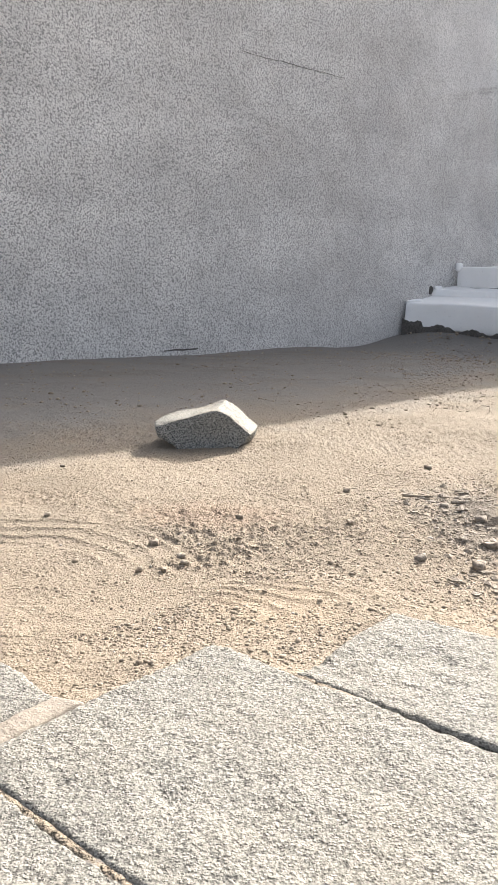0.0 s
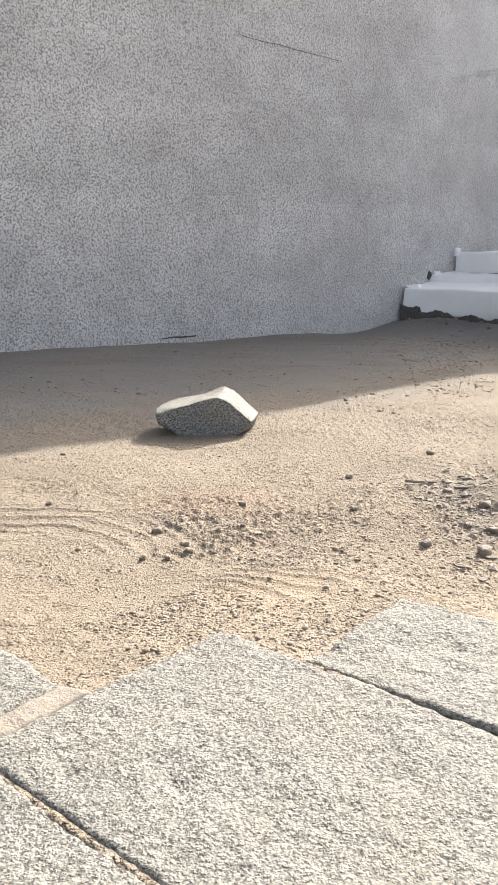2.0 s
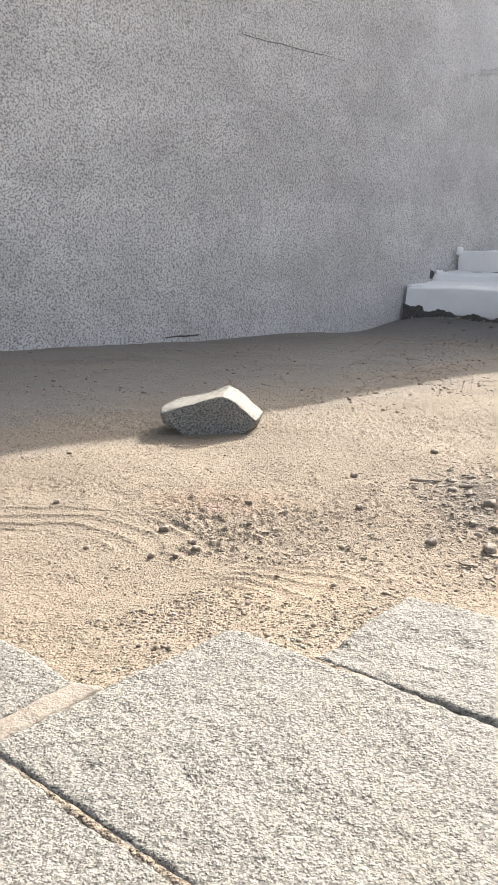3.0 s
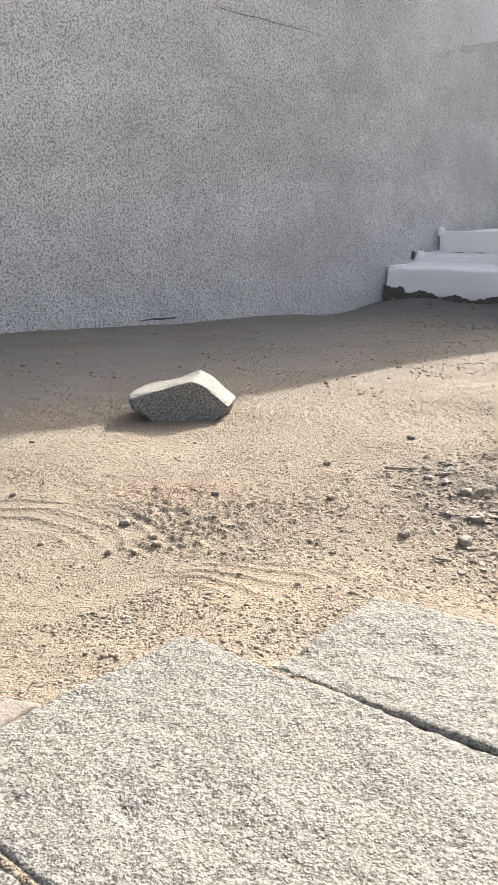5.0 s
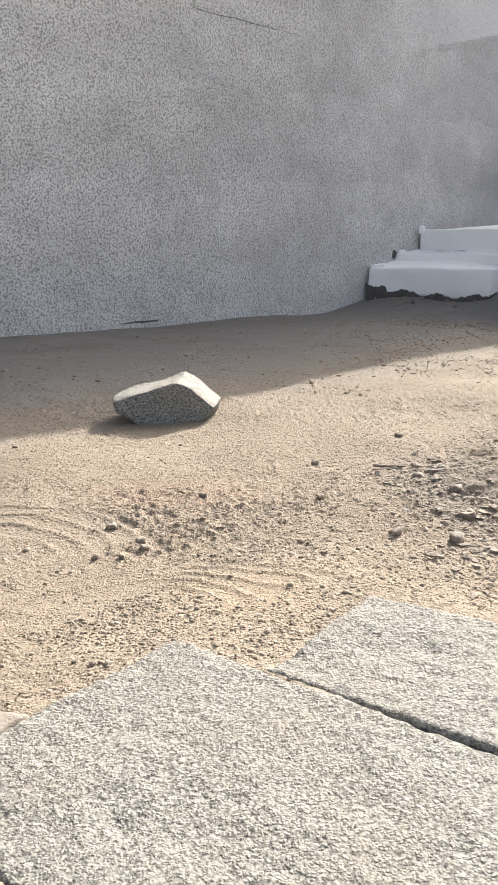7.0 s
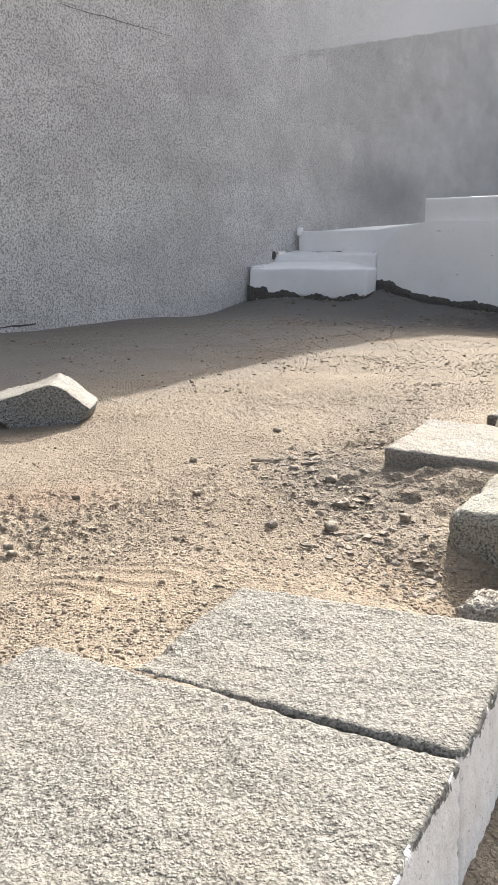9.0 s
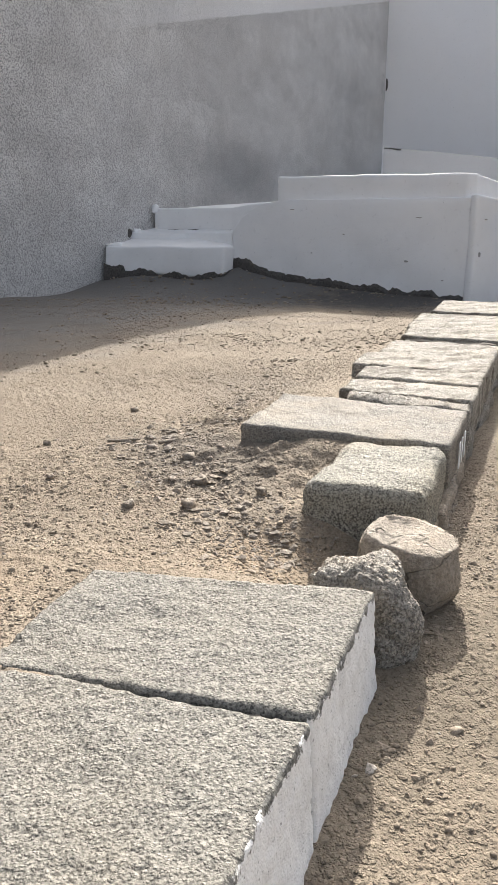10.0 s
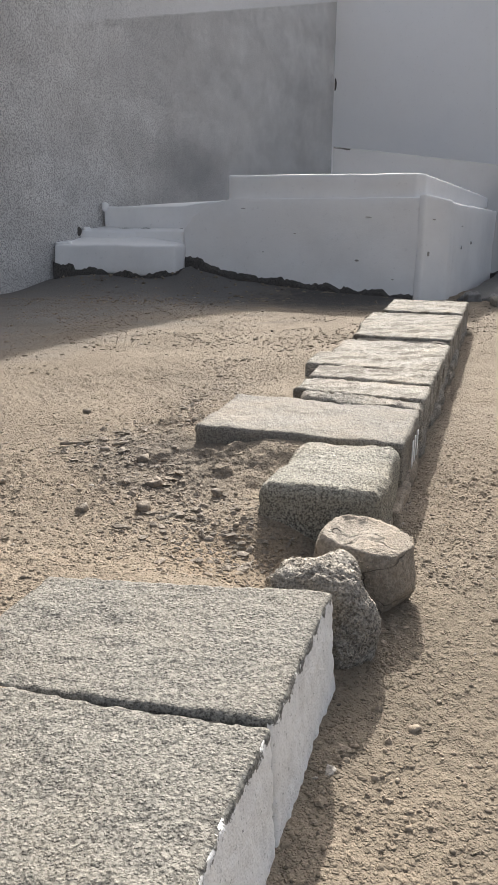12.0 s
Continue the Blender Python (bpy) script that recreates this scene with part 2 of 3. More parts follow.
# the grey wall runs along WDIR from W
W, WDIR = Vector((-2.77, 9.92)), Vector((math.cos(radians(41)), math.sin(radians(41))))
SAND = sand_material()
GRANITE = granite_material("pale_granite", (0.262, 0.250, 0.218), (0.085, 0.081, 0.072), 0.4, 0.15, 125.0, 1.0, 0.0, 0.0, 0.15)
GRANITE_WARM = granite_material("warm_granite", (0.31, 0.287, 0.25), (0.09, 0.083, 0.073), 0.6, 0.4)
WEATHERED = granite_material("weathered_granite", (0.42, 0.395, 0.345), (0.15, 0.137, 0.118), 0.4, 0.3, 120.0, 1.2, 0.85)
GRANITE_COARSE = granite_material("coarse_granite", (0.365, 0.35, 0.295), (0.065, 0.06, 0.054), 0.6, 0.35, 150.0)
SUNLIT_SKIN = granite_material("sunlit_weathered_skin", (0.36, 0.345, 0.31), (0.20, 0.19, 0.17), 0.15, 0.3, 120.0, 0.8)
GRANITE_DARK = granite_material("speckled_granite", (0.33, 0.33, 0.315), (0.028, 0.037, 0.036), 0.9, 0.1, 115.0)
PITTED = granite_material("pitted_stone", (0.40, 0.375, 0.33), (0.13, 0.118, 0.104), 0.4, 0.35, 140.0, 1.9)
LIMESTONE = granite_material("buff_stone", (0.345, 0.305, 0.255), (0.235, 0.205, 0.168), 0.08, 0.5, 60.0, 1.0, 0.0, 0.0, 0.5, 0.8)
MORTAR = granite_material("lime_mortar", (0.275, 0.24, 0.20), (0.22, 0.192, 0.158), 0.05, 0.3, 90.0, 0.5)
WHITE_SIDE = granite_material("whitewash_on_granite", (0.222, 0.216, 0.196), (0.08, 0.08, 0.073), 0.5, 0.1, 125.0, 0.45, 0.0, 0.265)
WHITE = paint_material("white_wall_paint", (0.86, 0.86, 0.86), (0.60, 0.60, 0.60), 0.3)
WHITE_FAR = paint_material("white_far_wall_paint", (0.88, 0.88, 0.885), (0.80, 0.80, 0.80), 0.3)
# white paint in a darker even tone, for the retaining wall and plinth
WHITE_LOW = paint_material("grey_white_paint", (0.58, 0.58, 0.58), (0.50, 0.50, 0.50), 0.4)
ROUGHCAST = roughcast_material()
CLOD = granite_material("dry_clods", (0.27, 0.232, 0.19), (0.17, 0.145, 0.115), 0.1, 0.4, 60.0, 0.6)
PEBBLE = pebble_material()
RUBBLE = granite_material("dark_rubble", (0.115, 0.107, 0.10), (0.06, 0.056, 0.052), 0.2, 0.15, 40.0)
CHIP = granite_material("chipped_paint", (0.42, 0.41, 0.40), (0.30, 0.29, 0.28), 0.1, 0.2, 60.0)
# cement with the shadow over the apron put into its tone
APRON = granite_material("shaded_cement", (0.15, 0.147, 0.142), (0.10, 0.098, 0.095), 0.1, 0.1, 60.0, 0.5)
CEMENT = granite_material("grey_cement", (0.28, 0.275, 0.265), (0.19, 0.185, 0.18), 0.1, 0.15, 60.0)


# ---- mesh helpers ----
def part(name, data, material, parent=None, label=""):
    """One mesh object from a bmesh or a mesh, under a thing where one is given."""
    if isinstance(data, bmesh.types.BMesh):
        me = bpy.data.meshes.new(name)
        data.normal_update()
        data.to_mesh(me)
        data.free()
    else:
        me = data
    for m in material if isinstance(material, (list, tuple)) else (material,):
        me.materials.append(m)
    ob = new(name, me)
    if parent:
        ob.parent = parent
    return tagged(ob, label)


def rounded_box(size, cell, radius, warp=None, smooth=True):
    """A box of that size round the origin, of cells about that wide, with rounded edges; warp moves each point."""
    half = Vector(size) / 2
    bm = bmesh.new()
    for axis in range(3):
        a, b = [i for i in range(3) if i != axis]
        na, nb = max(2, round(size[a] / cell)), max(2, round(size[b] / cell))
        for side in (-1, 1):
            rows = []
            for i in range(na + 1):
                row = []
                for j in range(nb + 1):
                    p = Vector((0, 0, 0))
                    p[axis], p[a], p[b] = side * half[axis], (2 * i / na - 1) * half[a], (2 * j / nb - 1) * half[b]
                    row.append(bm.verts.new(p))
                rows.append(row)
            for i in range(na):
                for j in range(nb):
                    quad = [rows[i][j], rows[i + 1][j], rows[i + 1][j + 1], rows[i][j + 1]]
                    bm.faces.new(quad if (side > 0) != (axis == 1) else quad[::-1])
    bmesh.ops.remove_doubles(bm, verts=bm.verts, dist=cell * 0.05)
    for v in bm.verts:
        p = v.co.copy()
        q = Vector([max(-(h - radius), min(h - radius, c)) for c, h in zip(p, half)])
        d = p - q
        if d.length > 1e-9:
            v.co = q + d.normalized() * min(radius, d.length)
    if warp:
        for v in bm.verts:
            v.co = warp(v.co)
    for f in bm.faces:
        f.smooth = smooth
    return bm


def rumple(bm, coarse, fine, seed, scale=6.0):
    """Uneven faces: broad dents and small chips along the normals."""
    bm.normal_update()
    off = Vector((seed * 7.1, seed * 3.3, seed * 1.7))
    for v in bm.verts:
        n = v.normal.copy()
        d = coarse * noise.noise(v.co * scale + off) + fine * noise.noise(v.co * scale * 6 + off) + 0.6 * fine * noise.noise(v.co * scale * 15 + off)
        v.co += n * d
    return bm


# the kerb runs along U from K; N points to its inner, sandy side
K, U, N = Vector((0.938, 2.496)), Vector((0.640, 0.7685)), Vector((-0.7685, 0.640))


def kerb_xy(u, n):
    return K + U * u + N * n


def smoothstep(a, b, x):
    t = np.clip((x - a) / (b - a), 0, 1)
    return t * t * (3 - 2 * t)


# ---- ground ----
RNG = np.random.default_rng(4)
LATTICE = RNG.random((257, 257))


def value_noise(x, y):
    xi, yi = np.floor(x).astype(int), np.floor(y).astype(int)
    fx, fy = x - xi, y - yi
    fx, fy = fx * fx * (3 - 2 * fx), fy * fy * (3 - 2 * fy)
    a, b = LATTICE[xi % 256, yi % 256], LATTICE[(xi + 1) % 256, yi % 256]
    c, d = LATTICE[xi % 256, (yi + 1) % 256], LATTICE[(xi + 1) % 256, (yi + 1) % 256]
    return (a * (1 - fx) + b * fx) * (1 - fy) + (c * (1 - fx) + d * fx) * fy - 0.5


def fractal(x, y, f, octaves=4):
    out, amp = 0.0, 1.0
    for k in range(octaves):
        out = out + amp * value_noise(x * f + 17 * k, y * f + 31 * k)
        f, amp = f * 2.1, amp * 0.5
    return out


def swirl(x, y, cx, cy, r0, r1, a0, a1, waves, turn=0.0):
    """Curved rake marks: ridges round a centre, over part of a ring."""
    r, a = np.hypot(x - cx, (y - cy) * 1.25), np.arctan2(y - cy, x - cx)
    mask = smoothstep(r0, r0 + 0.06, r) * (1 - smoothstep(r1 - 0.06, r1, r)) * smoothstep(a0, a0 + 0.4, a) * (1 - smoothstep(a1 - 0.4, a1, a))
    return mask * (1.9 * np.exp(2.2 * (np.sin((r + 0.2 * fractal(x, y, 2.0, 3)) * waves + turn) - 1)) - 0.6), mask


def ground_z(x, y, detail=True):
    x, y = np.asarray(x, float), np.asarray(y, float)
    u, n = (x - K.x) * U.x + (y - K.y) * U.y, (x - K.x) * N.x + (y - K.y) * N.y
    inner = 0.145 - 0.06 * smoothstep(3.8, 6.2, y)
    broken = smoothstep(0.55, 0.85, u) * (1 - smoothstep(2.35, 2.75, u))
    inside = (smoothstep(0.03, 0.25, n) * (1 - broken) + smoothstep(0.05, 0.42, n) * broken) * (1 - smoothstep(7.6, 9.0, u)) * smoothstep(-4.0, -1.6, u)
    z = inside * inner
    # sand drifted up to the slabs' inner ends
    drift = np.where(n > 0.85, np.exp(-(((n - 0.85) / 0.38) ** 2)), 1.0)
    z = z + inside * (1 - broken) * drift * (0.10 - 0.02 * smoothstep(2, 4, u)) * (1 - smoothstep(6.8, 7.8, u))
    # the dug hollow beside the broken part of the kerb
    z = z - 0.06 * np.exp(-(((u - 1.10) / 0.22) ** 2 + ((n - 0.38) / 0.22) ** 2)) + 0.03 * np.exp(-(((u - 1.36) / 0.12) ** 2 + ((n - 0.30) / 0.2) ** 2))
    # a shallow dip along the grey wall
    s, d = (x - W.x) * WDIR.x + (y - W.y) * WDIR.y, (x - W.x) * WDIR.y - (y - W.y) * WDIR.x
    z = z - 0.05 * np.exp(-(((s - 3.5) / 1.7) ** 2) - (d / 1.6) ** 2)
    # loose soil banked against the steps and the wall
    d = (x - 6.90) * -0.7314 + (y - 10.85) * -0.6820
    along = (x - 6.90) * 0.6820 + (y - 10.85) * -0.7314
    bank = np.interp(along, (-4.0, -3.6, -3.4, -2.9, -2.0, -1.1, 0.0, 0.3), (0.0, 0.36, 0.34, 0.20, 0.12, 0.07, 0.03, 0.0))
    z = z + bank * np.exp(-((np.maximum(d, 0) / 0.45) ** 2)) * (d > -1.0)
    d = (x - 2.44) * -0.5227 + (y - 14.38) * -0.8525
    along = (x - 2.44) * 0.8525 + (y - 14.38) * -0.5227
    bank = np.interp(along, (-1.8, -0.8, 0.0, 0.5, 1.9, 2.2), (0.0, 0.07, 0.17, 0.22, 0.18, 0.0))
    z = z + bank * np.exp(-((np.maximum(d, 0) / 0.5) ** 2)) * (d > -1.0)
    # sand that fills the joints between the slabs and heaps up before the long one
    z = z + 0.025 * np.exp(-(((u + 0.791 + 0.038 * n) / 0.022) ** 2)) * smoothstep(0.2, 0.4, n) * (1 - smoothstep(0.97, 1.02, n))
    z = z + 0.027 * np.exp(-(((u + 0.06) / 0.035) ** 2)) * smoothstep(0.35, 0.55, n) * (1 - smoothstep(0.70, 0.85, n))
    z = z + 0.10 * np.exp(-(((u - 1.98) / 0.20) ** 2 + ((n - 0.45) / 0.30) ** 2)) + 0.04 * np.exp(-(((u - 1.98) / 0.25) ** 2 + ((n - 0.95) / 0.30) ** 2))
    if detail:
        under = smoothstep(-0.02, 0.02, n) * (1 - smoothstep(0.93, 1.0, n)) * (1 - smoothstep(0.45, 0.55, u))
        near = (1 - smoothstep(9, 30, np.hypot(x, y - 2))) * (1 - 0.85 * under)
        z = z + 0.028 * fractal(x, y, 1.3, 3) * near
        churn = smoothstep(-0.12, 0.22, fractal(x, y, 0.9, 3) + 0.25 * np.exp(-(((x - 0.9) / 1.1) ** 2 + ((y - 4.4) / 1.0) ** 2)))
        s1, m1 = swirl(x, y, -0.74, 3.83, 0.34, 0.80, 0.1, 2.9, 52)
        s2, m2 = swirl(x, y, -0.08, 3.28, 0.34, 0.74, -0.1, 1.45, 60)
        s3, m3 = swirl(x, y, -0.40, 3.92, 0.02, 0.24, -3.6, 3.6, 150)
        calm = 1 - 0.88 * np.clip(m1 + m2 + 0.5 * m3, 0, 1)
        rake = smoothstep(-0.4, 0.1, fractal(x, y, 2.2, 2))
        z = z + (0.0058 * s1 * rake + 0.0045 * s2 * rake + 0.0014 * s3) * near
        z = z + near * calm * (1 - 0.8 * smoothstep(5.8, 7.8, y)) * (0.35 + 0.8 * churn) * (0.014 * fractal(x, y, 8, 3) + 0.021 * np.abs(fractal(x, y, 19, 3)) + 0.011 * np.abs(fractal(x, y, 52, 2)) * (1 - smoothstep(5.2, 6.5, y)) * (1 - smoothstep(2.8, 4.0, np.abs(x - 0.8))))
        heap = np.exp(-(((x - 1.55) / 0.55) ** 2 + ((y - 4.9) / 0.9) ** 2))
        z = z + heap * 0.06 * np.abs(fractal(x, y, 7, 3))
    return z


def spaced(lo, hi, fine_lo, fine_hi, step):
    def beyond(limit):
        out, s, v = [], step, 0.0
        while v < limit:
            s *= 1.016 if s < 0.1 else 1.18
            v += s
            out.append(v)
        return np.array(out)

    return np.concatenate([fine_lo - beyond(fine_lo - lo)[::-1], np.arange(fine_lo, fine_hi, step), fine_hi + beyond(hi - fine_hi)])


def build_ground():
    xs, ys = spaced(-900, 900, -1.0, 2.7, 0.0072), spaced(-900, 1500, 2.3, 5.3, 0.0072)
    gx, gy = np.meshgrid(xs, ys)
    gz = ground_z(gx, gy)
    nx, ny = len(xs), len(ys)
    verts = np.stack([gx, gy, gz], -1).reshape(-1, 3)
    i = (np.arange(ny - 1)[:, None] * nx + np.arange(nx - 1)).ravel()
    quads = np.stack([i, i + 1, i + 1 + nx, i + nx], 1)
    me = bpy.data.meshes.new("ground")
    me.vertices.add(len(verts)), me.loops.add(quads.size), me.polygons.add(len(quads))
    me.vertices.foreach_set("co", verts.ravel())
    me.loops.foreach_set("vertex_index", quads.ravel())
    me.polygons.foreach_set("loop_start", np.arange(0, quads.size, 4))
    me.polygons.foreach_set("use_smooth", np.ones(len(quads), bool))
    me.update(calc_edges=True)
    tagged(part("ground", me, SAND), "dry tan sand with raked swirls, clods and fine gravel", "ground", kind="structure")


build_ground()


def stones_mesh(name, places, sizes, flat=0.6, seed=1, jitter=0.17, smooth=True):
    """Many small angular stones as one mesh, each resting a little sunk in the ground."""
    rng = np.random.default_rng(seed)
    bm = bmesh.new()
    bmesh.ops.create_icosphere(bm, subdivisions=1, radius=1.0)
    base = np.array([v.co[:] for v in bm.verts])
    faces = np.array([[v.index for v in f.verts] for f in bm.faces])
    bm.free()
    count = len(places)
    shape = base[None] * (1 + jitter * rng.standard_normal((count, len(base), 1)))
    shape = shape * np.stack([rng.uniform(0.7, 1.4, count), rng.uniform(0.6, 1.1, count), rng.uniform(0.6, 1.0, count) * flat], -1)[:, None]
    a = rng.uniform(0, 6.283, count)
    c, s = np.cos(a)[:, None], np.sin(a)[:, None]
    turned = np.stack([c * shape[..., 0] - s * shape[..., 1], s * shape[..., 0] + c * shape[..., 1], shape[..., 2]], -1)
    z = ground_z(places[:, 0], places[:, 1])
    mid = np.column_stack([places, z + 0.10 * flat * sizes])
    verts = (turned * sizes[:, None, None] + mid[:, None]).reshape(-1, 3)
    tri = (faces[None] + (np.arange(count) * len(base))[:, None, None]).reshape(-1, 3)
    me = bpy.data.meshes.new(name)
    me.from_pydata(verts.tolist(), [], tri.tolist())
    me.polygons.foreach_set("use_smooth", np.full(len(tri), smooth))
    return me


# ---- walls ----
WOUT = Vector((WDIR.y, -WDIR.x))


def wall_mesh(outline, origin, along, out, thick):
    """A wall from its outline (metres along, height), with its face through origin and its thickness behind."""
    bm = bmesh.new()
    front = [bm.verts.new((*(origin + along * s), z)) for s, z in outline]
    back = [bm.verts.new((*(origin + along * s - out * thick), z)) for s, z in outline]
    bm.faces.new(front), bm.faces.new(back[::-1])
    for i in range(len(outline)):
        j = (i + 1) % len(outline)
        bm.faces.new((front[j], front[i], back[i], back[j]))
    bmesh.ops.recalc_face_normals(bm, faces=bm.faces)
    return bm


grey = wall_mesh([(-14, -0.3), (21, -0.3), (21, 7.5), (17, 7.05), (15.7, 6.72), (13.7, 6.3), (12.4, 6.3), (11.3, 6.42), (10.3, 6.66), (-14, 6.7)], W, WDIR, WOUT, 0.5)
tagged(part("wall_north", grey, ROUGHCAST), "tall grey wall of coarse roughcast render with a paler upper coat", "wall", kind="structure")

def chip(name, s, z, length, height, slope, parent, origin, along, out, material):
    """A thin ragged dark line or hole in a wall's face."""
    bm = bmesh.new()
    count = max(3, int(length / 0.06))
    rows = []
    for i in range(count + 1):
        t = i / count
        p = origin + along * (s + length * t)
        mid = z + slope * length * t + 0.012 * noise.noise(Vector((8 * t * length, s, z)))
        half = height / 2 * (0.4 + 0.9 * abs(noise.noise(Vector((11 * t * length + 3, z, s)))) + 0.3 * math.sin(math.pi * t))
        rows.append([bm.verts.new((*(p + out * o), mid + k * half)) for k, o in ((-1, -0.02), (-0.9, 0.004), (0.9, 0.004), (1, -0.02))])
    for a, b in zip(rows, rows[1:]):
        for k in range(3):
            bm.faces.new((a[k], b[k], b[k + 1], a[k + 1]))
    bm.faces.new(rows[0]), bm.faces.new(rows[-1][::-1])
    return part(name, bm, material, parent, "thin dark crack, seam or chip in the face")


north = bpy.data.objects["wall_north"]
chip("crack", 3.4, 3.90, 1.9, 0.007, -0.02, north, W, WDIR, WOUT, RUBBLE)
chip("crack", 2.2, 0.115, 0.55, 0.025, 0.0, north, W, WDIR, WOUT, RUBBLE)

# terraced white walls beyond the kerb
V = Vector((0.616, -0.788))
VOUT = Vector((-0.788, -0.616))
R = Vector((10.80, 12.55))
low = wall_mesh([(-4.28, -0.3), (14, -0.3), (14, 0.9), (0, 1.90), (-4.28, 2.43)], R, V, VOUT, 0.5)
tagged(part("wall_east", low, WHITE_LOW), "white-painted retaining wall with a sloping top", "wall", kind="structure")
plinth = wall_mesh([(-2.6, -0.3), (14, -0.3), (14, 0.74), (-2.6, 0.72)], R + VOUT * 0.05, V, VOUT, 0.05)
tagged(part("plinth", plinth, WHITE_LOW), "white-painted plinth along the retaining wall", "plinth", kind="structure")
high = wall_mesh([(0, -0.3), (26, -0.3), (26, 7.2), (0, 7.2)], W + WDIR * 18.95, V, VOUT, 0.5)
tagged(part("wall_east_upper", high, WHITE_FAR), "tall white-painted wall behind the terrace", "wall", kind="structure")

east = bpy.data.objects["wall_east_upper"]
chip("crack", 0.02, 4.55, 0.06, 0.32, 0.0, east, W + WDIR * 18.95, V, VOUT, RUBBLE)
chip("crack", -4.27, 2.40, 0.35, 0.03, -0.1, bpy.data.objects["wall_east"], R, V, VOUT, RUBBLE)

# ---- white platform with steps ----
P, PDIR = Vector((6.90, 10.85)), Vector((math.cos(radians(-47)), math.sin(radians(-47))))
POUT = Vector((PDIR.y, -PDIR.x))


def prism(points, z0, z1, cell=0.1, bevel=0.03, seed=1, wobble=0.01):
    """An upright solid on a plan outline, with rounded and slightly uneven edges. z1: one height or one for each point."""
    tops = z1 if isinstance(z1, (list, tuple)) else [z1] * len(points)
    bm = bmesh.new()
    lo = [bm.verts.new((*p, z0)) for p in points]
    hi = [bm.verts.new((*p, z)) for p, z in zip(points, tops)]
    bm.faces.new(lo[::-1]), bm.faces.new(hi)
    for i in range(len(points)):
        j = (i + 1) % len(points)
        bm.faces.new((lo[i], lo[j], hi[j], hi[i]))
    bmesh.ops.recalc_face_normals(bm, faces=bm.faces)
    bmesh.ops.bevel(bm, geom=list(bm.edges), offset=bevel, segments=3, affect="EDGES", profile=0.5)
    bmesh.ops.triangulate(bm, faces=[f for f in bm.faces if len(f.verts) > 4])
    for _ in range(5):
        long = [e for e in bm.edges if e.calc_length() > cell]
        if not long:
            break
        bmesh.ops.subdivide_edges(bm, edges=long, cuts=1, use_grid_fill=True)
        bmesh.ops.triangulate(bm, faces=[f for f in bm.faces if len(f.verts) > 4])
    off = Vector((seed * 5.3, seed * 2.1, 0))
    for v in bm.verts:
        v.co += Vector((noise.noise(v.co * 2.2 + off), noise.noise(v.co * 2.2 - off), 0.7 * noise.noise(v.co * 2.6 + off * 2))) * wobble
    for f in bm.faces:
        f.smooth = True
    return bm


def face(s, out=0.0):
    return P + PDIR * s + POUT * out


platform = new("white_platform")
tagged(platform, "white-painted masonry platform with a raised rim and stepped end", "platform")
body = [face(-3.75), face(-3.6), face(-3.35), face(-2.95), face(0.0), (7.36, 10.96), (10.35, 13.55), (8.0, 16.3), face(-3.75, -1.4)]
part("body", prism(body, -0.1, [0.92, 1.12, 1.29, 1.40, 1.42, 1.36, 1.24, 1.30, 0.92], 0.12, 0.025, 1, 0.025), WHITE, platform)
part("pilaster", prism([face(-0.08, 0.015), face(0.02, 0.035), (7.40, 10.925), (7.66, 11.18), (7.35, 11.4), face(-0.1, -0.3)], -0.1, [1.44, 1.45, 1.38, 1.34, 1.34, 1.42], 0.08, 0.03, 9, 0.02), WHITE, platform)
rim = [face(-3.0, -0.05), face(-0.16, -0.05), face(-0.04, -0.14), (10.2, 13.65), (9.9, 13.9), face(-0.35, -0.36), face(-3.0, -0.30)]
part("rim", prism(rim, 1.30, [1.72, 1.72, 1.72, 1.47, 1.47, 1.72, 1.72], 0.12, 0.03, 2, 0.015), WHITE, platform)
part("parapet", prism([face(-5.55, -0.50), face(-3.95, -0.34), face(-2.9, -0.05), face(-2.9, -0.5), face(-5.55, -0.85)], 0.5, [1.25, 1.28, 1.38, 1.38, 1.25], 0.12, 0.025, 3, 0.02), WHITE, platform)
part("upper_step", prism([(2.98, 14.97), face(-4.75, -0.16), face(-3.76, -0.03), face(-3.7, -0.5), (3.6, 15.6)], 0.4, [0.87, 0.875, 0.89, 0.95, 0.95], 0.12, 0.03, 4, 0.025), WHITE, platform)
part("lower_step", prism([(2.46, 14.38), (3.3, 13.98), (4.12, 13.36), (4.34, 13.52), (4.25, 14.6), (3.3, 15.5)], 0.22, [0.66, 0.675, 0.685, 0.70, 0.84, 0.84], 0.10, 0.035, 5, 0.03), WHITE, platform)

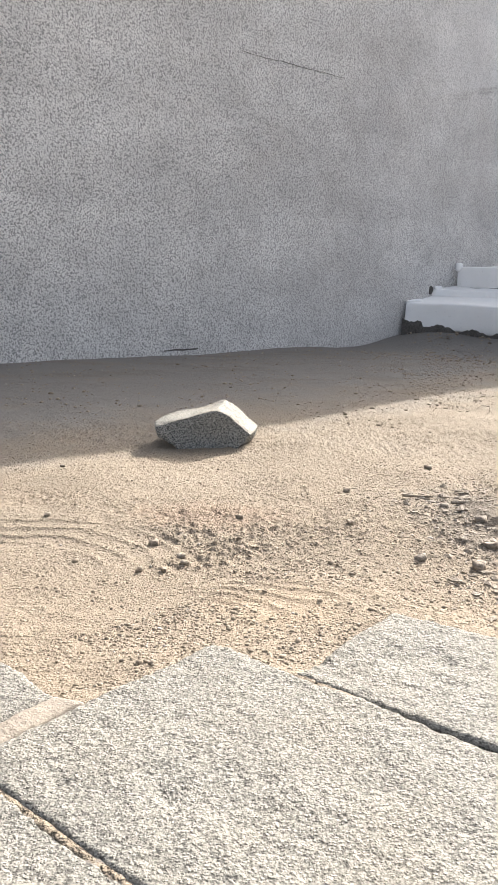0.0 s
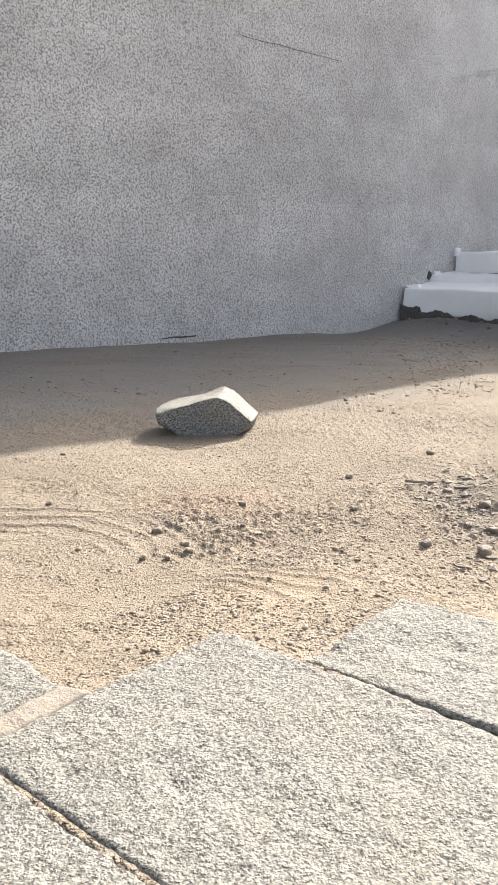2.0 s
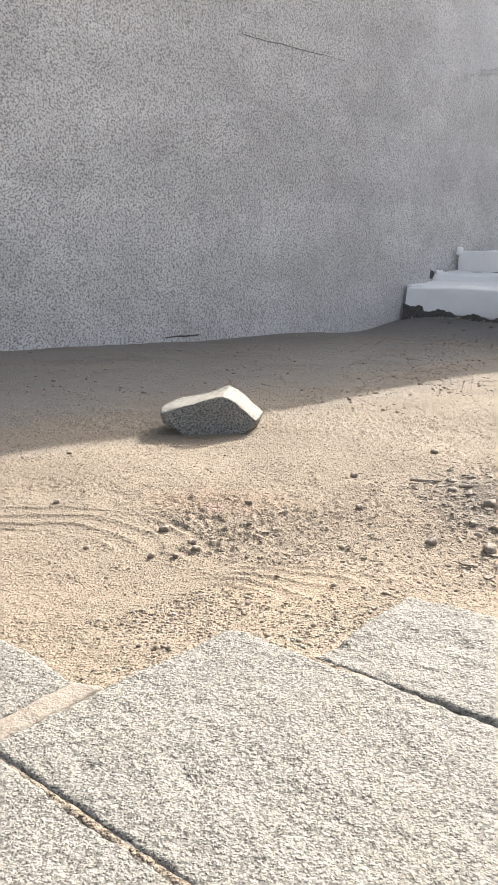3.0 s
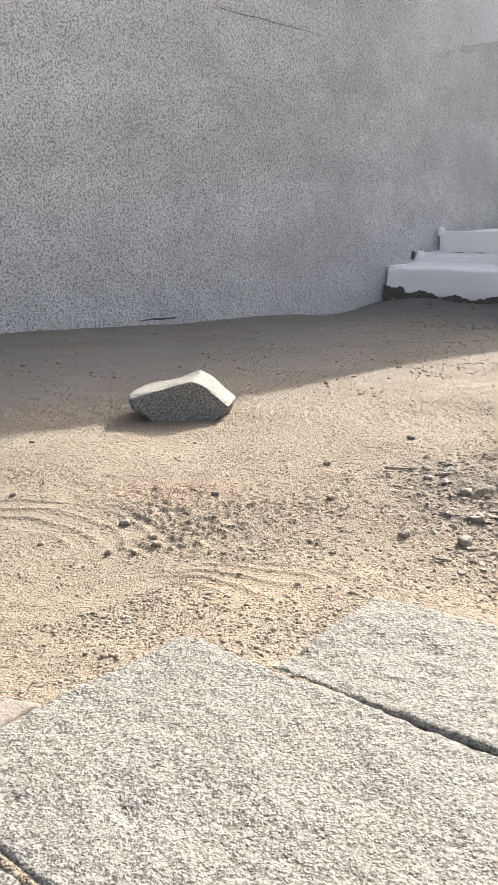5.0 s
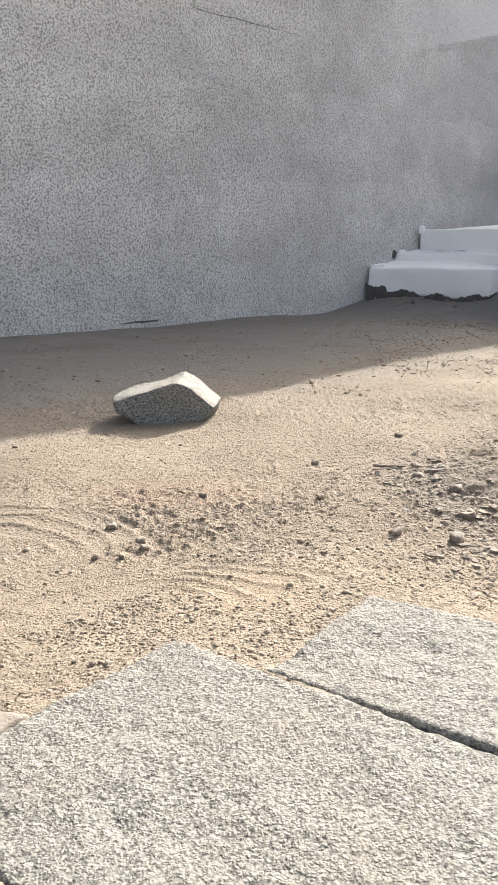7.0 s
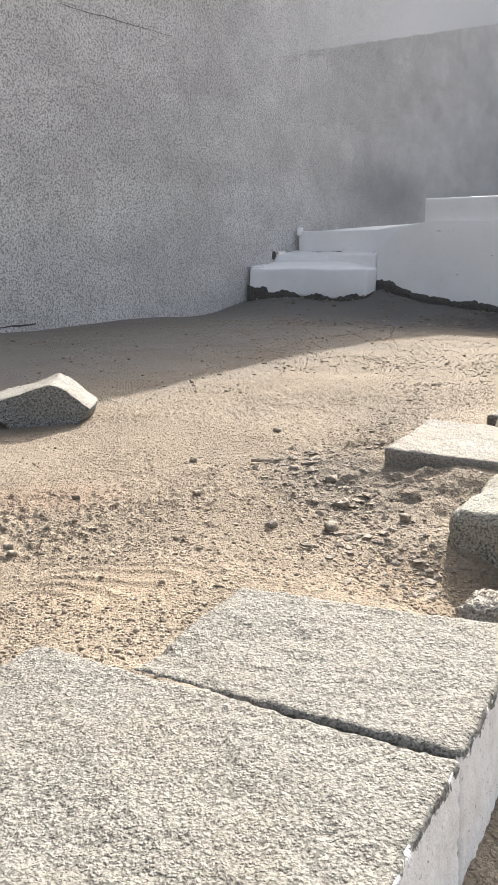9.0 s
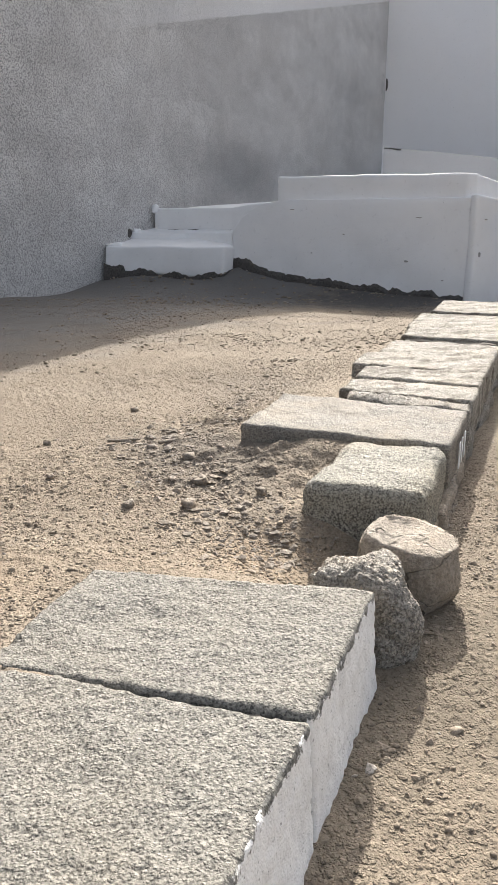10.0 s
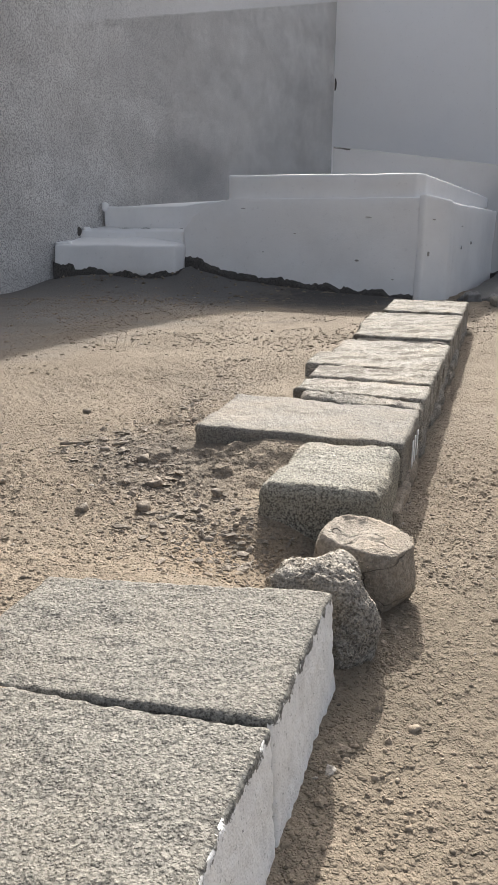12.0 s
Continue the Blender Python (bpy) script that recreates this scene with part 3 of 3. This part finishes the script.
def ragged_strip(points, seed, proud=0.03, below=0.35):
    """A crumbling dark footing along a line of (x, y, top height), standing proud of the paint."""
    bm = bmesh.new()
    cols = []
    for (ax, ay, az), (bx, by, bz) in zip(points, points[1:]):
        d = Vector((bx - ax, by - ay))
        out = Vector((d.y, -d.x)).normalized()
        count = max(2, int(d.length / 0.03))
        for i in range(count):
            t = i / count
            top = az + (bz - az) * t + 0.07 * noise.noise(Vector((ax + 5 * t * d.length, seed, 0.4))) + 0.035 * noise.noise(Vector((ax + 17 * t * d.length, seed, 3.3)))
            c = Vector((ax, ay)) + d * t
            col = []
            for j, f in enumerate((0.0, 0.15, 0.4, 0.7, 1.0)):
                o = proud * (0.2 if j == 0 else 1.0 + 0.7 * noise.noise(Vector((c.x * 12, c.y * 12, j * 1.3 + seed))))
                p = c + out * o
                col.append(bm.verts.new((p.x, p.y, top - below * f)))
            p = c - out * 0.08
            col.insert(0, bm.verts.new((p.x, p.y, top - 0.02)))
            cols.append(col)
    for p, q in zip(cols, cols[1:]):
        for j in range(5):
            bm.faces.new((p[j], p[j + 1], q[j + 1], q[j]))
    return bm


def fxyz(s, z, out=0.0):
    p = face(s, out)
    return (p.x, p.y, z)


part("footing", ragged_strip([fxyz(-3.72, 0.50), fxyz(-3.5, 0.50), fxyz(-3.2, 0.36), fxyz(-2.9, 0.30), fxyz(-2.0, 0.22), fxyz(-1.1, 0.16), fxyz(-0.05, 0.09)], 1), RUBBLE, platform, "crumbling dark rubble footing")
part("step_footing", ragged_strip([(2.44, 14.38, 0.44), (2.75, 14.23, 0.33), (3.3, 13.97, 0.25), (4.12, 13.35, 0.24), (4.34, 13.50, 0.34)], 2, 0.02, 0.55), RUBBLE, platform, "crumbling dark rubble footing")


def lump(name, place, size, seed, material=WHITE, label="rough lump of white plaster"):
    bm = rumple(rounded_box(size, 0.02, min(size) * 0.4), 0.03, 0.008, seed, 9)
    for v in bm.verts:
        v.co += Vector(place)
    part(name, bm, material, platform, label)


for cs, cz, cl, ch in ((-0.82, 1.14, 0.14, 0.03), (-0.95, 0.55, 0.10, 0.06), (-2.75, 1.24, 0.10, 0.03), (-1.9, 0.9, 0.05, 0.03), (-2.4, 0.62, 0.04, 0.04), (-0.4, 0.30, 0.05, 0.05)):
    chip("paint_chip", cs, cz, 0.6 * cl, 0.5 * ch, -0.05, platform, P + POUT * 0.012, PDIR, POUT, CHIP)
RET = Vector((2.99, 2.59)).normalized()
for cs, cz, cl, ch in ((0.9, 1.02, 0.15, 0.03), (1.0, 0.70, 0.04, 0.14), (1.7, 0.75, 0.05, 0.12)):
    chip("paint_chip", cs, cz, 0.6 * cl, 0.5 * ch, 0.0, platform, Vector((7.36, 10.96)) + Vector((RET.y, -RET.x)) * 0.012, RET, Vector((RET.y, -RET.x)), CHIP)
CH = (Vector((7.40, 10.925)) - face(0.02, 0.035)).normalized()
for cs, cz, cl, ch in ((0.17, 1.12, 0.05, 0.04), (0.10, 0.66, 0.035, 0.15)):
    chip("paint_chip", cs, cz, 0.6 * cl, 0.5 * ch, 0.0, platform, face(0.02, 0.035) + Vector((CH.y, -CH.x)) * 0.012, CH, Vector((CH.y, -CH.x)), CHIP)
e = face(-5.52, -0.48)
lump("plaster_lump", (e.x, e.y, 1.25), (0.09, 0.08, 0.13), 1)
lump("plaster_lump", (2.62, 14.44, 0.675), (0.24, 0.16, 0.07), 2)
lump("plaster_lump", (3.12, 15.00, 0.89), (0.13, 0.15, 0.07), 3)
lump("broken_corner", (2.90, 14.98, 0.86), (0.22, 0.20, 0.16), 4, RUBBLE, "dark broken masonry where the plaster has gone")
# dark line laid along the crease between parapet and upper step
a, b = face(-5.35, -0.455), face(-3.95, -0.315)
chip("seam", 0.0, 0.905, (b - a).length, 0.02, 0.008, platform, a, (b - a).normalized(), POUT, RUBBLE)
apron = prism([(7.55, 10.85), (9.3, 10.35), (12.6, 9.4), (13.5, 9.2), (10.4, 13.4)], -0.2, [0.04, 0.05, 0.05, 0.14, 0.20], 0.3, 0.03, 8, 0.03)
tagged(part("apron", apron, APRON), "dark grey cement apron at the foot of the white wall", "apron", kind="structure")

part("footing", ragged_strip([(10.12, 13.36, 0.19), (10.45, 12.90, 0.19), (11.2, 11.94, 0.17), (12.4, 10.4, 0.15)], 5, 0.02, 0.3), RUBBLE, bpy.data.objects["wall_east"], "crumbling dark rubble footing")

# ---- kerb of granite slabs ----
def slab(name, us, ns, z0, z1, material, label, cell=0.02, radius=0.03, seed=1, coarse=0.012, fine=0.004, category="stone block", batter=0.0, dents=()):
    """A dressed stone: us are the four corners along the kerb (outer near, outer far, inner far, inner near), ns those across."""
    lu, ln = abs(us[1] - us[0]), abs(ns[2] - ns[1])
    mid = kerb_xy(sum(us) / 4, sum(ns) / 4)

    def warp(p):
        a, b = p.x / lu + 0.5, p.y / ln + 0.5
        u = (us[0] * (1 - a) + us[1] * a) * (1 - b) + (us[3] * (1 - a) + us[2] * a) * b
        n = (ns[0] * (1 - a) + ns[1] * a) * (1 - b) + (ns[3] * (1 - a) + ns[2] * a) * b
        xy = kerb_xy(u, n - batter * (0.5 - p.z / (z1 - z0)) * (1 - b)) - mid
        return Vector((xy.x, xy.y, p.z))

    bm = rounded_box((lu, ln, z1 - z0), cell, radius, warp)
    rumple(bm, coarse, fine, seed)
    for du, dn, r, deep in dents:
        c = kerb_xy(du, dn) - mid
        for v in bm.verts:
            if v.co.z > 0:
                a = (v.co.xy - c).dot(U) / r
                b = (v.co.xy - c).dot(N) / (1.7 * r)
                v.co.z -= deep * math.exp(-(a * a + b * b)) * (1 + 0.6 * noise.noise(v.co * 40))
    if isinstance(material, (list, tuple)):
        out = Vector((-N.x, -N.y, 0))
        for f in bm.faces:
            c = f.calc_center_median()
            if f.normal.dot(out) > 0.3 and c.z < (z1 - z0) / 2 - 0.004:
                f.material_index = 1
    ob = part(name, bm, material)
    ob.location = (mid.x, mid.y, (z0 + z1) / 2)
    return tagged(ob, label, category, "kerb stones")


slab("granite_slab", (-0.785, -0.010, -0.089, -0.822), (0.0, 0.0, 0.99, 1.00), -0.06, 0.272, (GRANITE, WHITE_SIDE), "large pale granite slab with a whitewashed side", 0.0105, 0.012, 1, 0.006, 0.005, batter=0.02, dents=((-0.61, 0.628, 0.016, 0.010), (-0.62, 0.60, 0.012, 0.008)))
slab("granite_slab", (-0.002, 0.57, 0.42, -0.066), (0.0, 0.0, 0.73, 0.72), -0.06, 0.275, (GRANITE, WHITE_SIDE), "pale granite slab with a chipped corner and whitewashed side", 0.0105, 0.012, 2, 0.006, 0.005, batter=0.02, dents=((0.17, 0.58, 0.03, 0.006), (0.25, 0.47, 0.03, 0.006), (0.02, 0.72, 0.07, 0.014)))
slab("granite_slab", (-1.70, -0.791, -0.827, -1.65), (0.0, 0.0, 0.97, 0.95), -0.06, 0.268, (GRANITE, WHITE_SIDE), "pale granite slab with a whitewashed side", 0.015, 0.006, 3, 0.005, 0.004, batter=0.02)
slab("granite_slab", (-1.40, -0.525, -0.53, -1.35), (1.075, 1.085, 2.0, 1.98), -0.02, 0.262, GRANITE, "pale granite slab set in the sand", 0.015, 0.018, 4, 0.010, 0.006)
slab("mortar_joint", (-1.35, -0.50, -0.54, -1.35), (1.0, 1.012, 1.085, 1.075), 0.0, 0.26, MORTAR, "strip of cracked lime mortar between two slabs", 0.012, 0.012, 5, 0.01, 0.004, "mortar")
slab("joint_filling", (-0.03, 0.022, -0.045, -0.115), (0.02, 0.02, 0.70, 0.70), -0.04, 0.261, MORTAR, "crumbled mortar and sand between two slabs", 0.012, 0.006, 81, 0.006, 0.006, "mortar")
slab("joint_filling", (-0.812, -0.764, -0.80, -0.85), (0.02, 0.02, 0.96, 0.96), -0.04, 0.2655, MORTAR, "crumbled mortar and sand between two slabs", 0.012, 0.006, 82, 0.003, 0.003, "mortar")
slab("granite_block", (1.36, 1.955, 1.93, 1.32), (-0.01, 0.0, 0.40, 0.44), -0.05, 0.272, GRANITE_COARSE, "squared speckled granite block with rounded corners", 0.012, 0.05, 6, 0.014, 0.006)
long_slab = slab("granite_slab", (1.985, 2.63, 2.66, 1.99), (-0.01, -0.01, 0.95, 0.93), 0.07, 0.275, GRANITE_WARM, "long granite slab jutting out over the hollow", 0.015, 0.018, 7, 0.010, 0.005)
for a, b in ((2.20, 2.235), (2.29, 2.32), (2.40, 2.43)):
    bm = rounded_box((b - a, 0.006, 0.12), 0.02, 0.002)
    for v in bm.verts:
        q = U * (v.co.x + (a + b) / 2 - 2.316) + N * (v.co.y - 0.490)
        v.co = Vector((q.x, q.y, v.co.z - 0.005))
    part("paint_patch", bm, WHITE, long_slab, "rectangle of white paint")
slab("broken_stone", (2.67, 2.86, 2.86, 2.68), (-0.01, -0.01, 0.62, 0.60), -0.05, 0.268, PITTED, "broken crumbling stone filling a gap", 0.018, 0.03, 9, 0.03, 0.014)

ROWS = [(2.88, 3.26, 0.72, 0.268, 10), (3.28, 3.68, 0.73, 0.272, 11), (3.71, 4.22, 0.86, 0.265, 12), (4.25, 4.92, 0.80, 0.25, 13), (4.96, 5.57, 0.77, 0.28, 14), (5.60, 6.58, 0.84, 0.272, 15), (6.61, 7.70, 0.78, 0.29, 16)]
for a, b, n, z, seed in ROWS:
    slab("granite_slab", (a, b, b - 0.02, a + 0.02), (-0.01, -0.01, n, n - 0.02), -0.05, z, WEATHERED, "weathered sunlit granite slab in the kerb row", 0.016, 0.022, seed, 0.012, 0.008)
    slab("joint_filling", (a - 0.045, a + 0.025, a + 0.045, a - 0.025), (0.02, 0.02, n - 0.06, n - 0.06), -0.04, z - 0.028, MORTAR, "crumbled mortar and earth between kerb slabs", 0.02, 0.008, seed + 70, 0.012, 0.01, "mortar")
dice, u0 = random.Random(3), 1.42
while u0 < 7.5:
    u1, out, top = u0 + dice.uniform(0.22, 0.5), -dice.uniform(0.01, 0.035), dice.uniform(0.05, 0.10)
    slab("footing_stone", (u0, u1 - 0.015, u1 - 0.015, u0), (out, out + dice.uniform(-0.015, 0.015), 0.2, 0.2), -0.08, top, dice.choice((LIMESTONE, PITTED)), "rough footing stone under the kerb", 0.018, 0.012, 60 + round(u0 * 10), 0.03, 0.012)
    u0 = u1


# ---- loose rocks ----
def boulder(name, place, size, turn, material, label, seed, cell=0.02, coarse=0.05, fine=0.008, cuts=(), category="rock", radius=0.3):
    bm = rounded_box(size, cell, min(size) * radius)
    for co, no in cuts:
        hit = bmesh.ops.bisect_plane(bm, geom=list(bm.verts) + list(bm.edges) + list(bm.faces), plane_co=co, plane_no=no, clear_outer=True)
        edges = [e for e in hit["geom_cut"] if isinstance(e, bmesh.types.BMEdge)]
        filled = bmesh.ops.holes_fill(bm, edges=edges)["faces"]
        tri = bmesh.ops.triangulate(bm, faces=filled)["faces"]
        for _ in range(4):
            long = [e for e in {e for f in tri if f.is_valid for e in f.edges} if e.calc_length() > cell * 2]
            if not long:
                break
            bmesh.ops.subdivide_edges(bm, edges=long, cuts=1)
            fresh = [f for f in bm.faces if len(f.verts) > 4]
            tri = list(tri) + bmesh.ops.triangulate(bm, faces=fresh)["faces"]
            tri = [f for f in tri if f.is_valid]
    rumple(bm, coarse, fine, seed, 3.0 / max(size))
    ob = part(name, bm, material)
    ob.matrix_world = pose(*place, *turn)
    return tagged(ob, label, category)


def fractured_boulder():
    """A split lump: a dark fresh front below a pale weathered back that slopes off to one side, sunlight in its tone.
    """
    front = [(-0.34, 0.15), (-0.32, 0.09), (-0.23, 0.03), (-0.15, -0.05), (0.14, -0.05), (0.23, 0.04), (0.285, 0.105), (0.14, 0.225), (0.055, 0.262), (-0.04, 0.245), (-0.2, 0.20)]
    back = [(-0.33, 0.15), (-0.33, 0.08), (-0.24, 0.0), (-0.15, -0.06), (0.20, -0.06), (0.31, 0.02), (0.345, 0.115), (0.21, 0.235), (0.11, 0.285), (-0.06, 0.23), (-0.26, 0.19)]
    bm = bmesh.new()
    rings = []
    for y, a, grow in ((-0.16, 0.0, 0.975), (-0.13, 0.05, 1.0), (0.0, 0.5, 1.02), (0.11, 0.95, 1.0), (0.16, 1.0, 0.85)):
        rings.append([bm.verts.new((grow * (p[0] * (1 - a) + q[0] * a), y + 0.05 * (0.12 - p[1]), 0.1 + grow * (p[1] * (1 - a) + q[1] * a - 0.1))) for p, q in zip(front, back)])
    for p, q in zip(rings, rings[1:]):
        for k in range(len(p)):
            j = (k + 1) % len(p)
            bm.faces.new((p[k], p[j], q[j], q[k]))
    bm.faces.new(rings[0]), bm.faces.new(rings[-1][::-1])
    bmesh.ops.recalc_face_normals(bm, faces=bm.faces)
    bmesh.ops.triangulate(bm, faces=bm.faces)
    for _ in range(6):
        long = [e for e in bm.edges if e.calc_length() > 0.02]
        if not long:
            break
        bmesh.ops.subdivide_edges(bm, edges=long, cuts=1)
        bmesh.ops.triangulate(bm, faces=[f for f in bm.faces if len(f.verts) > 3])
    bm.normal_update()
    # faces that look up take the paler skin, sunlight painted into its tone
    for f in bm.faces:
        f.material_index = 1 if f.normal.z + 0.25 * noise.noise(f.calc_center_median() * 9) > 0.3 else 0
    rumple(bm, 0.016, 0.006, 21, 5.0)
    for f in bm.faces:
        f.smooth = True
    ob = part("boulder", bm, (GRANITE_DARK, SUNLIT_SKIN))
    ob.matrix_world = pose(-0.135, 6.23, 0.085, 0, 0, 4)
    tagged(ob, "angular boulder with dark speckled front and pale top", "rock")


fractured_boulder()
c1 = kerb_xy(0.785, 0.075)
boulder("rough_stone", (c1.x, c1.y, 0.055), (0.25, 0.30, 0.38), (-8, 8, 54), PITTED, "pitted grey rough stone filling the kerb gap", 25, 0.0075, 0.05, 0.010, radius=0.36)
c2 = kerb_xy(1.135, 0.005)
boulder("buff_rock", (c2.x, c2.y, 0.08), (0.275, 0.31, 0.36), (1, 0, 30), LIMESTONE, "buff layered rock with a flat cracked top", 27, 0.011, 0.014, 0.005, [((0, 0, 0.125), (0.0, -0.07, 1)), ((0.10, -0.05, -0.09), (0.75, -0.45, -0.6)), ((-0.05, -0.13, -0.06), (-0.1, -0.9, -0.4))], radius=0.40)


boulder("fallen_slab", (8.35, 9.95, 0.12), (1.5, 0.40, 0.17), (0, -7, -22), PITTED, "grey stone slab lying tilted on the ground", 24, 0.03, 0.06, 0.012, category="slab", radius=0.4)
for x, y, r, seed in ((7.72, 10.72, 0.09, 31), (8.02, 10.62, 0.07, 32)):
    boulder("rock", (x, y, r * 0.5), (2.4 * r, 1.8 * r, 1.5 * r), (0, 0, seed * 40), CEMENT, "small grey rock at the foot of the platform", seed, 0.02, 0.04, 0.01)
for x, y, r, seed in ((6.70, 8.52, 0.06, 33), (6.92, 8.42, 0.06, 34)):
    boulder("rock", (x, y, r * 0.5), (2.4 * r, 1.8 * r, 1.5 * r), (0, 0, seed * 40), CLOD, "small dark rock on open sand", seed, 0.016, 0.05, 0.012)
boulder("white_stone", (4.29, 5.28, 0.07), (0.20, 0.18, 0.16), (5, 4, 25), CHIP, "pale squared stone lying on the sand", 35, 0.02, 0.02, 0.006, category="stone")
boulder("stone_flake", (6.30, 7.72, 0.015), (0.40, 0.14, 0.05), (0, 0, -20), MORTAR, "flat pale stone flake on the sand", 36, 0.02, 0.02, 0.006, category="stone")

# ---- clods and gravel ----
def on_ground(x, y):
    return float(ground_z(np.array([x]), np.array([y]))[0])


CLODS = ((-0.20, 4.17, 0.030), (-0.07, 4.0, 0.026), (-0.05, 3.92, 0.022), (-0.21, 3.86, 0.024), (-0.12, 3.855, 0.02), (1.22, 5.69, 0.035), (0.68, 5.09, 0.028), (0.14, 4.49, 0.026),
         (0.635, 4.45, 0.024), (0.88, 4.07, 0.034), (1.09, 4.0, 0.045), (-0.725, 4.47, 0.024), (-0.92, 5.475, 0.022), (1.12, 4.77, 0.03), (1.23, 4.53, 0.042), (1.20, 4.24, 0.05), (1.40, 4.06, 0.035), (-0.04, 3.02, 0.016), (-0.08, 3.04, 0.014))
for i, (x, y, r) in enumerate(CLODS):
    ob = boulder("clod", (x, y, on_ground(x, y) + 0.25 * r), (1.35 * r, 1.0 * r, 0.8 * r), (0, 0, 25 * i), CLOD, "dark clod of dry earth on the sand", 40 + i, r * 0.4, r * 0.5, r * 0.1, category="clod")
    tagged(ob, group="clods on the sand")


def outside_kerb(p):
    d = p - np.array(K)
    u, n = d @ np.array(U), d @ np.array(N)
    inner = np.where(u < -0.06, 1.0, np.where(u < 0.56, 0.74, np.where(u < 1.3, -1, np.where(u < 1.97, 0.44, np.where(u < 2.68, 0.97, 0.84)))))
    return (u < -1.6) | (u > 7.7) | (n < -0.02) | (n > inner)


def gravel():
    rng = np.random.default_rng(9)
    p = np.concatenate([rng.uniform((-1.7, 2.4), (3.6, 6.8), (40000, 2)), rng.uniform((-3.0, 5.5), (9.0, 13.0), (17000, 2)), rng.uniform((2.4, 3.0), (7.0, 8.5), (7000, 2)), rng.normal((0.55, 3.9), (0.45, 0.4), (1500, 2)), rng.uniform((1.0, 2.0), (3.4, 4.8), (26000, 2)), rng.uniform((-0.75, 2.9), (1.4, 4.4), (16000, 2))])
    churn = fractal(p[:, 0], p[:, 1], 1.1, 3)
    raked = swirl(p[:, 0], p[:, 1], -0.74, 3.83, 0.0, 0.80, -3.6, 3.6, 66)[1] + swirl(p[:, 0], p[:, 1], -0.08, 3.28, 0.34, 0.74, 0.0, 1.6, 74)[1]
    p = p[outside_kerb(p) & (rng.random(len(p)) > 0.9 * raked) & (rng.random(len(p)) < np.clip(0.6 + 1.6 * churn, 0.12, 1) * np.where((p[:, 1] > 4.9) & (p[:, 0] < 1.6), 0.45, 1.0))]
    size = np.clip(0.0037 * np.exp(0.38 * rng.standard_normal(len(p))), 0.002, 0.010) * np.where(p[:, 1] > 6.8, 2.3, np.where((p[:, 1] < 4.4) & (rng.random(len(p)) < 0.12), 1.5, 1.0))
    me = stones_mesh("gravel", p, size, 0.75, 5)
    tagged(part("gravel", me, PEBBLE), "fine mixed gravel scattered over the sand", "gravel", kind="stuff")


def loose_clods():
    rng = np.random.default_rng(12)
    spine = np.array(((2.75, 7.2), (1.95, 5.85), (1.5, 5.1), (1.05, 4.9), (1.2, 4.45), (1.2, 4.05), (1.32, 3.75), (1.25, 3.55)))
    k = rng.integers(0, len(spine) - 1, 1500)
    p = spine[k] + (spine[k + 1] - spine[k]) * rng.random((1500, 1)) + rng.normal(0, 0.13, (1500, 2))
    p = p[outside_kerb(p)]
    size = np.clip(0.0078 * np.exp(0.5 * rng.standard_normal(len(p))), 0.004, 0.022)
    tagged(part("loose_clods", stones_mesh("loose_clods", p, size, 0.6, 6, 0.3, False), CLOD), "band of dark broken clods and stone chips", "rubble", kind="stuff")
    q = np.concatenate([rng.normal((1.15, 2.72), (0.10, 0.14), (120, 2)), rng.normal((1.62, 3.12), (0.06, 0.06), (60, 2)), rng.uniform((2.5, 11.5), (7.0, 14.5), (1200, 2))])
    q = q[outside_kerb(q)]
    tagged(part("rubble_chips", stones_mesh("rubble_chips", q, np.clip(0.007 * np.exp(0.5 * rng.standard_normal(len(q))), 0.004, 0.018) * np.where(q[:, 1] > 8, 2.0, 1.0), 0.6, 7, 0.28, False), PEBBLE), "small stone chips and crumbs of mortar", "rubble", kind="stuff")


gravel()
loose_clods()


def twig(start, end, radius, label):
    a, b = Vector((*start, on_ground(*start) + radius)), Vector((*end, on_ground(*end) + radius * 1.6))
    bm = bmesh.new()
    rings = []
    side = (b - a).cross(Vector((0, 0, 1))).normalized()
    up = side.cross(b - a).normalized()
    for i in range(9):
        t = i / 8
        c = a.lerp(b, t) + side * 0.012 * math.sin(7 * t) + up * 0.006 * math.sin(5 * t + 1)
        r = radius * (1 - 0.6 * t)
        rings.append([bm.verts.new(c + (side * math.cos(k * 1.0472) + up * math.sin(k * 1.0472)) * r) for k in range(6)])
    for p, q in zip(rings, rings[1:]):
        for k in range(6):
            bm.faces.new((p[k], p[(k + 1) % 6], q[(k + 1) % 6], q[k]))
    bm.faces.new(rings[0][::-1]), bm.faces.new(rings[-1])
    tagged(part("twig", bm, CLOD), label, "twig")


twig((1.17, 4.84), (1.48, 4.93), 0.008, "thin dry dark twig lying on the sand")
twig((0.95, 4.965), (1.10, 4.935), 0.009, "short dry dark twig lying on the sand")
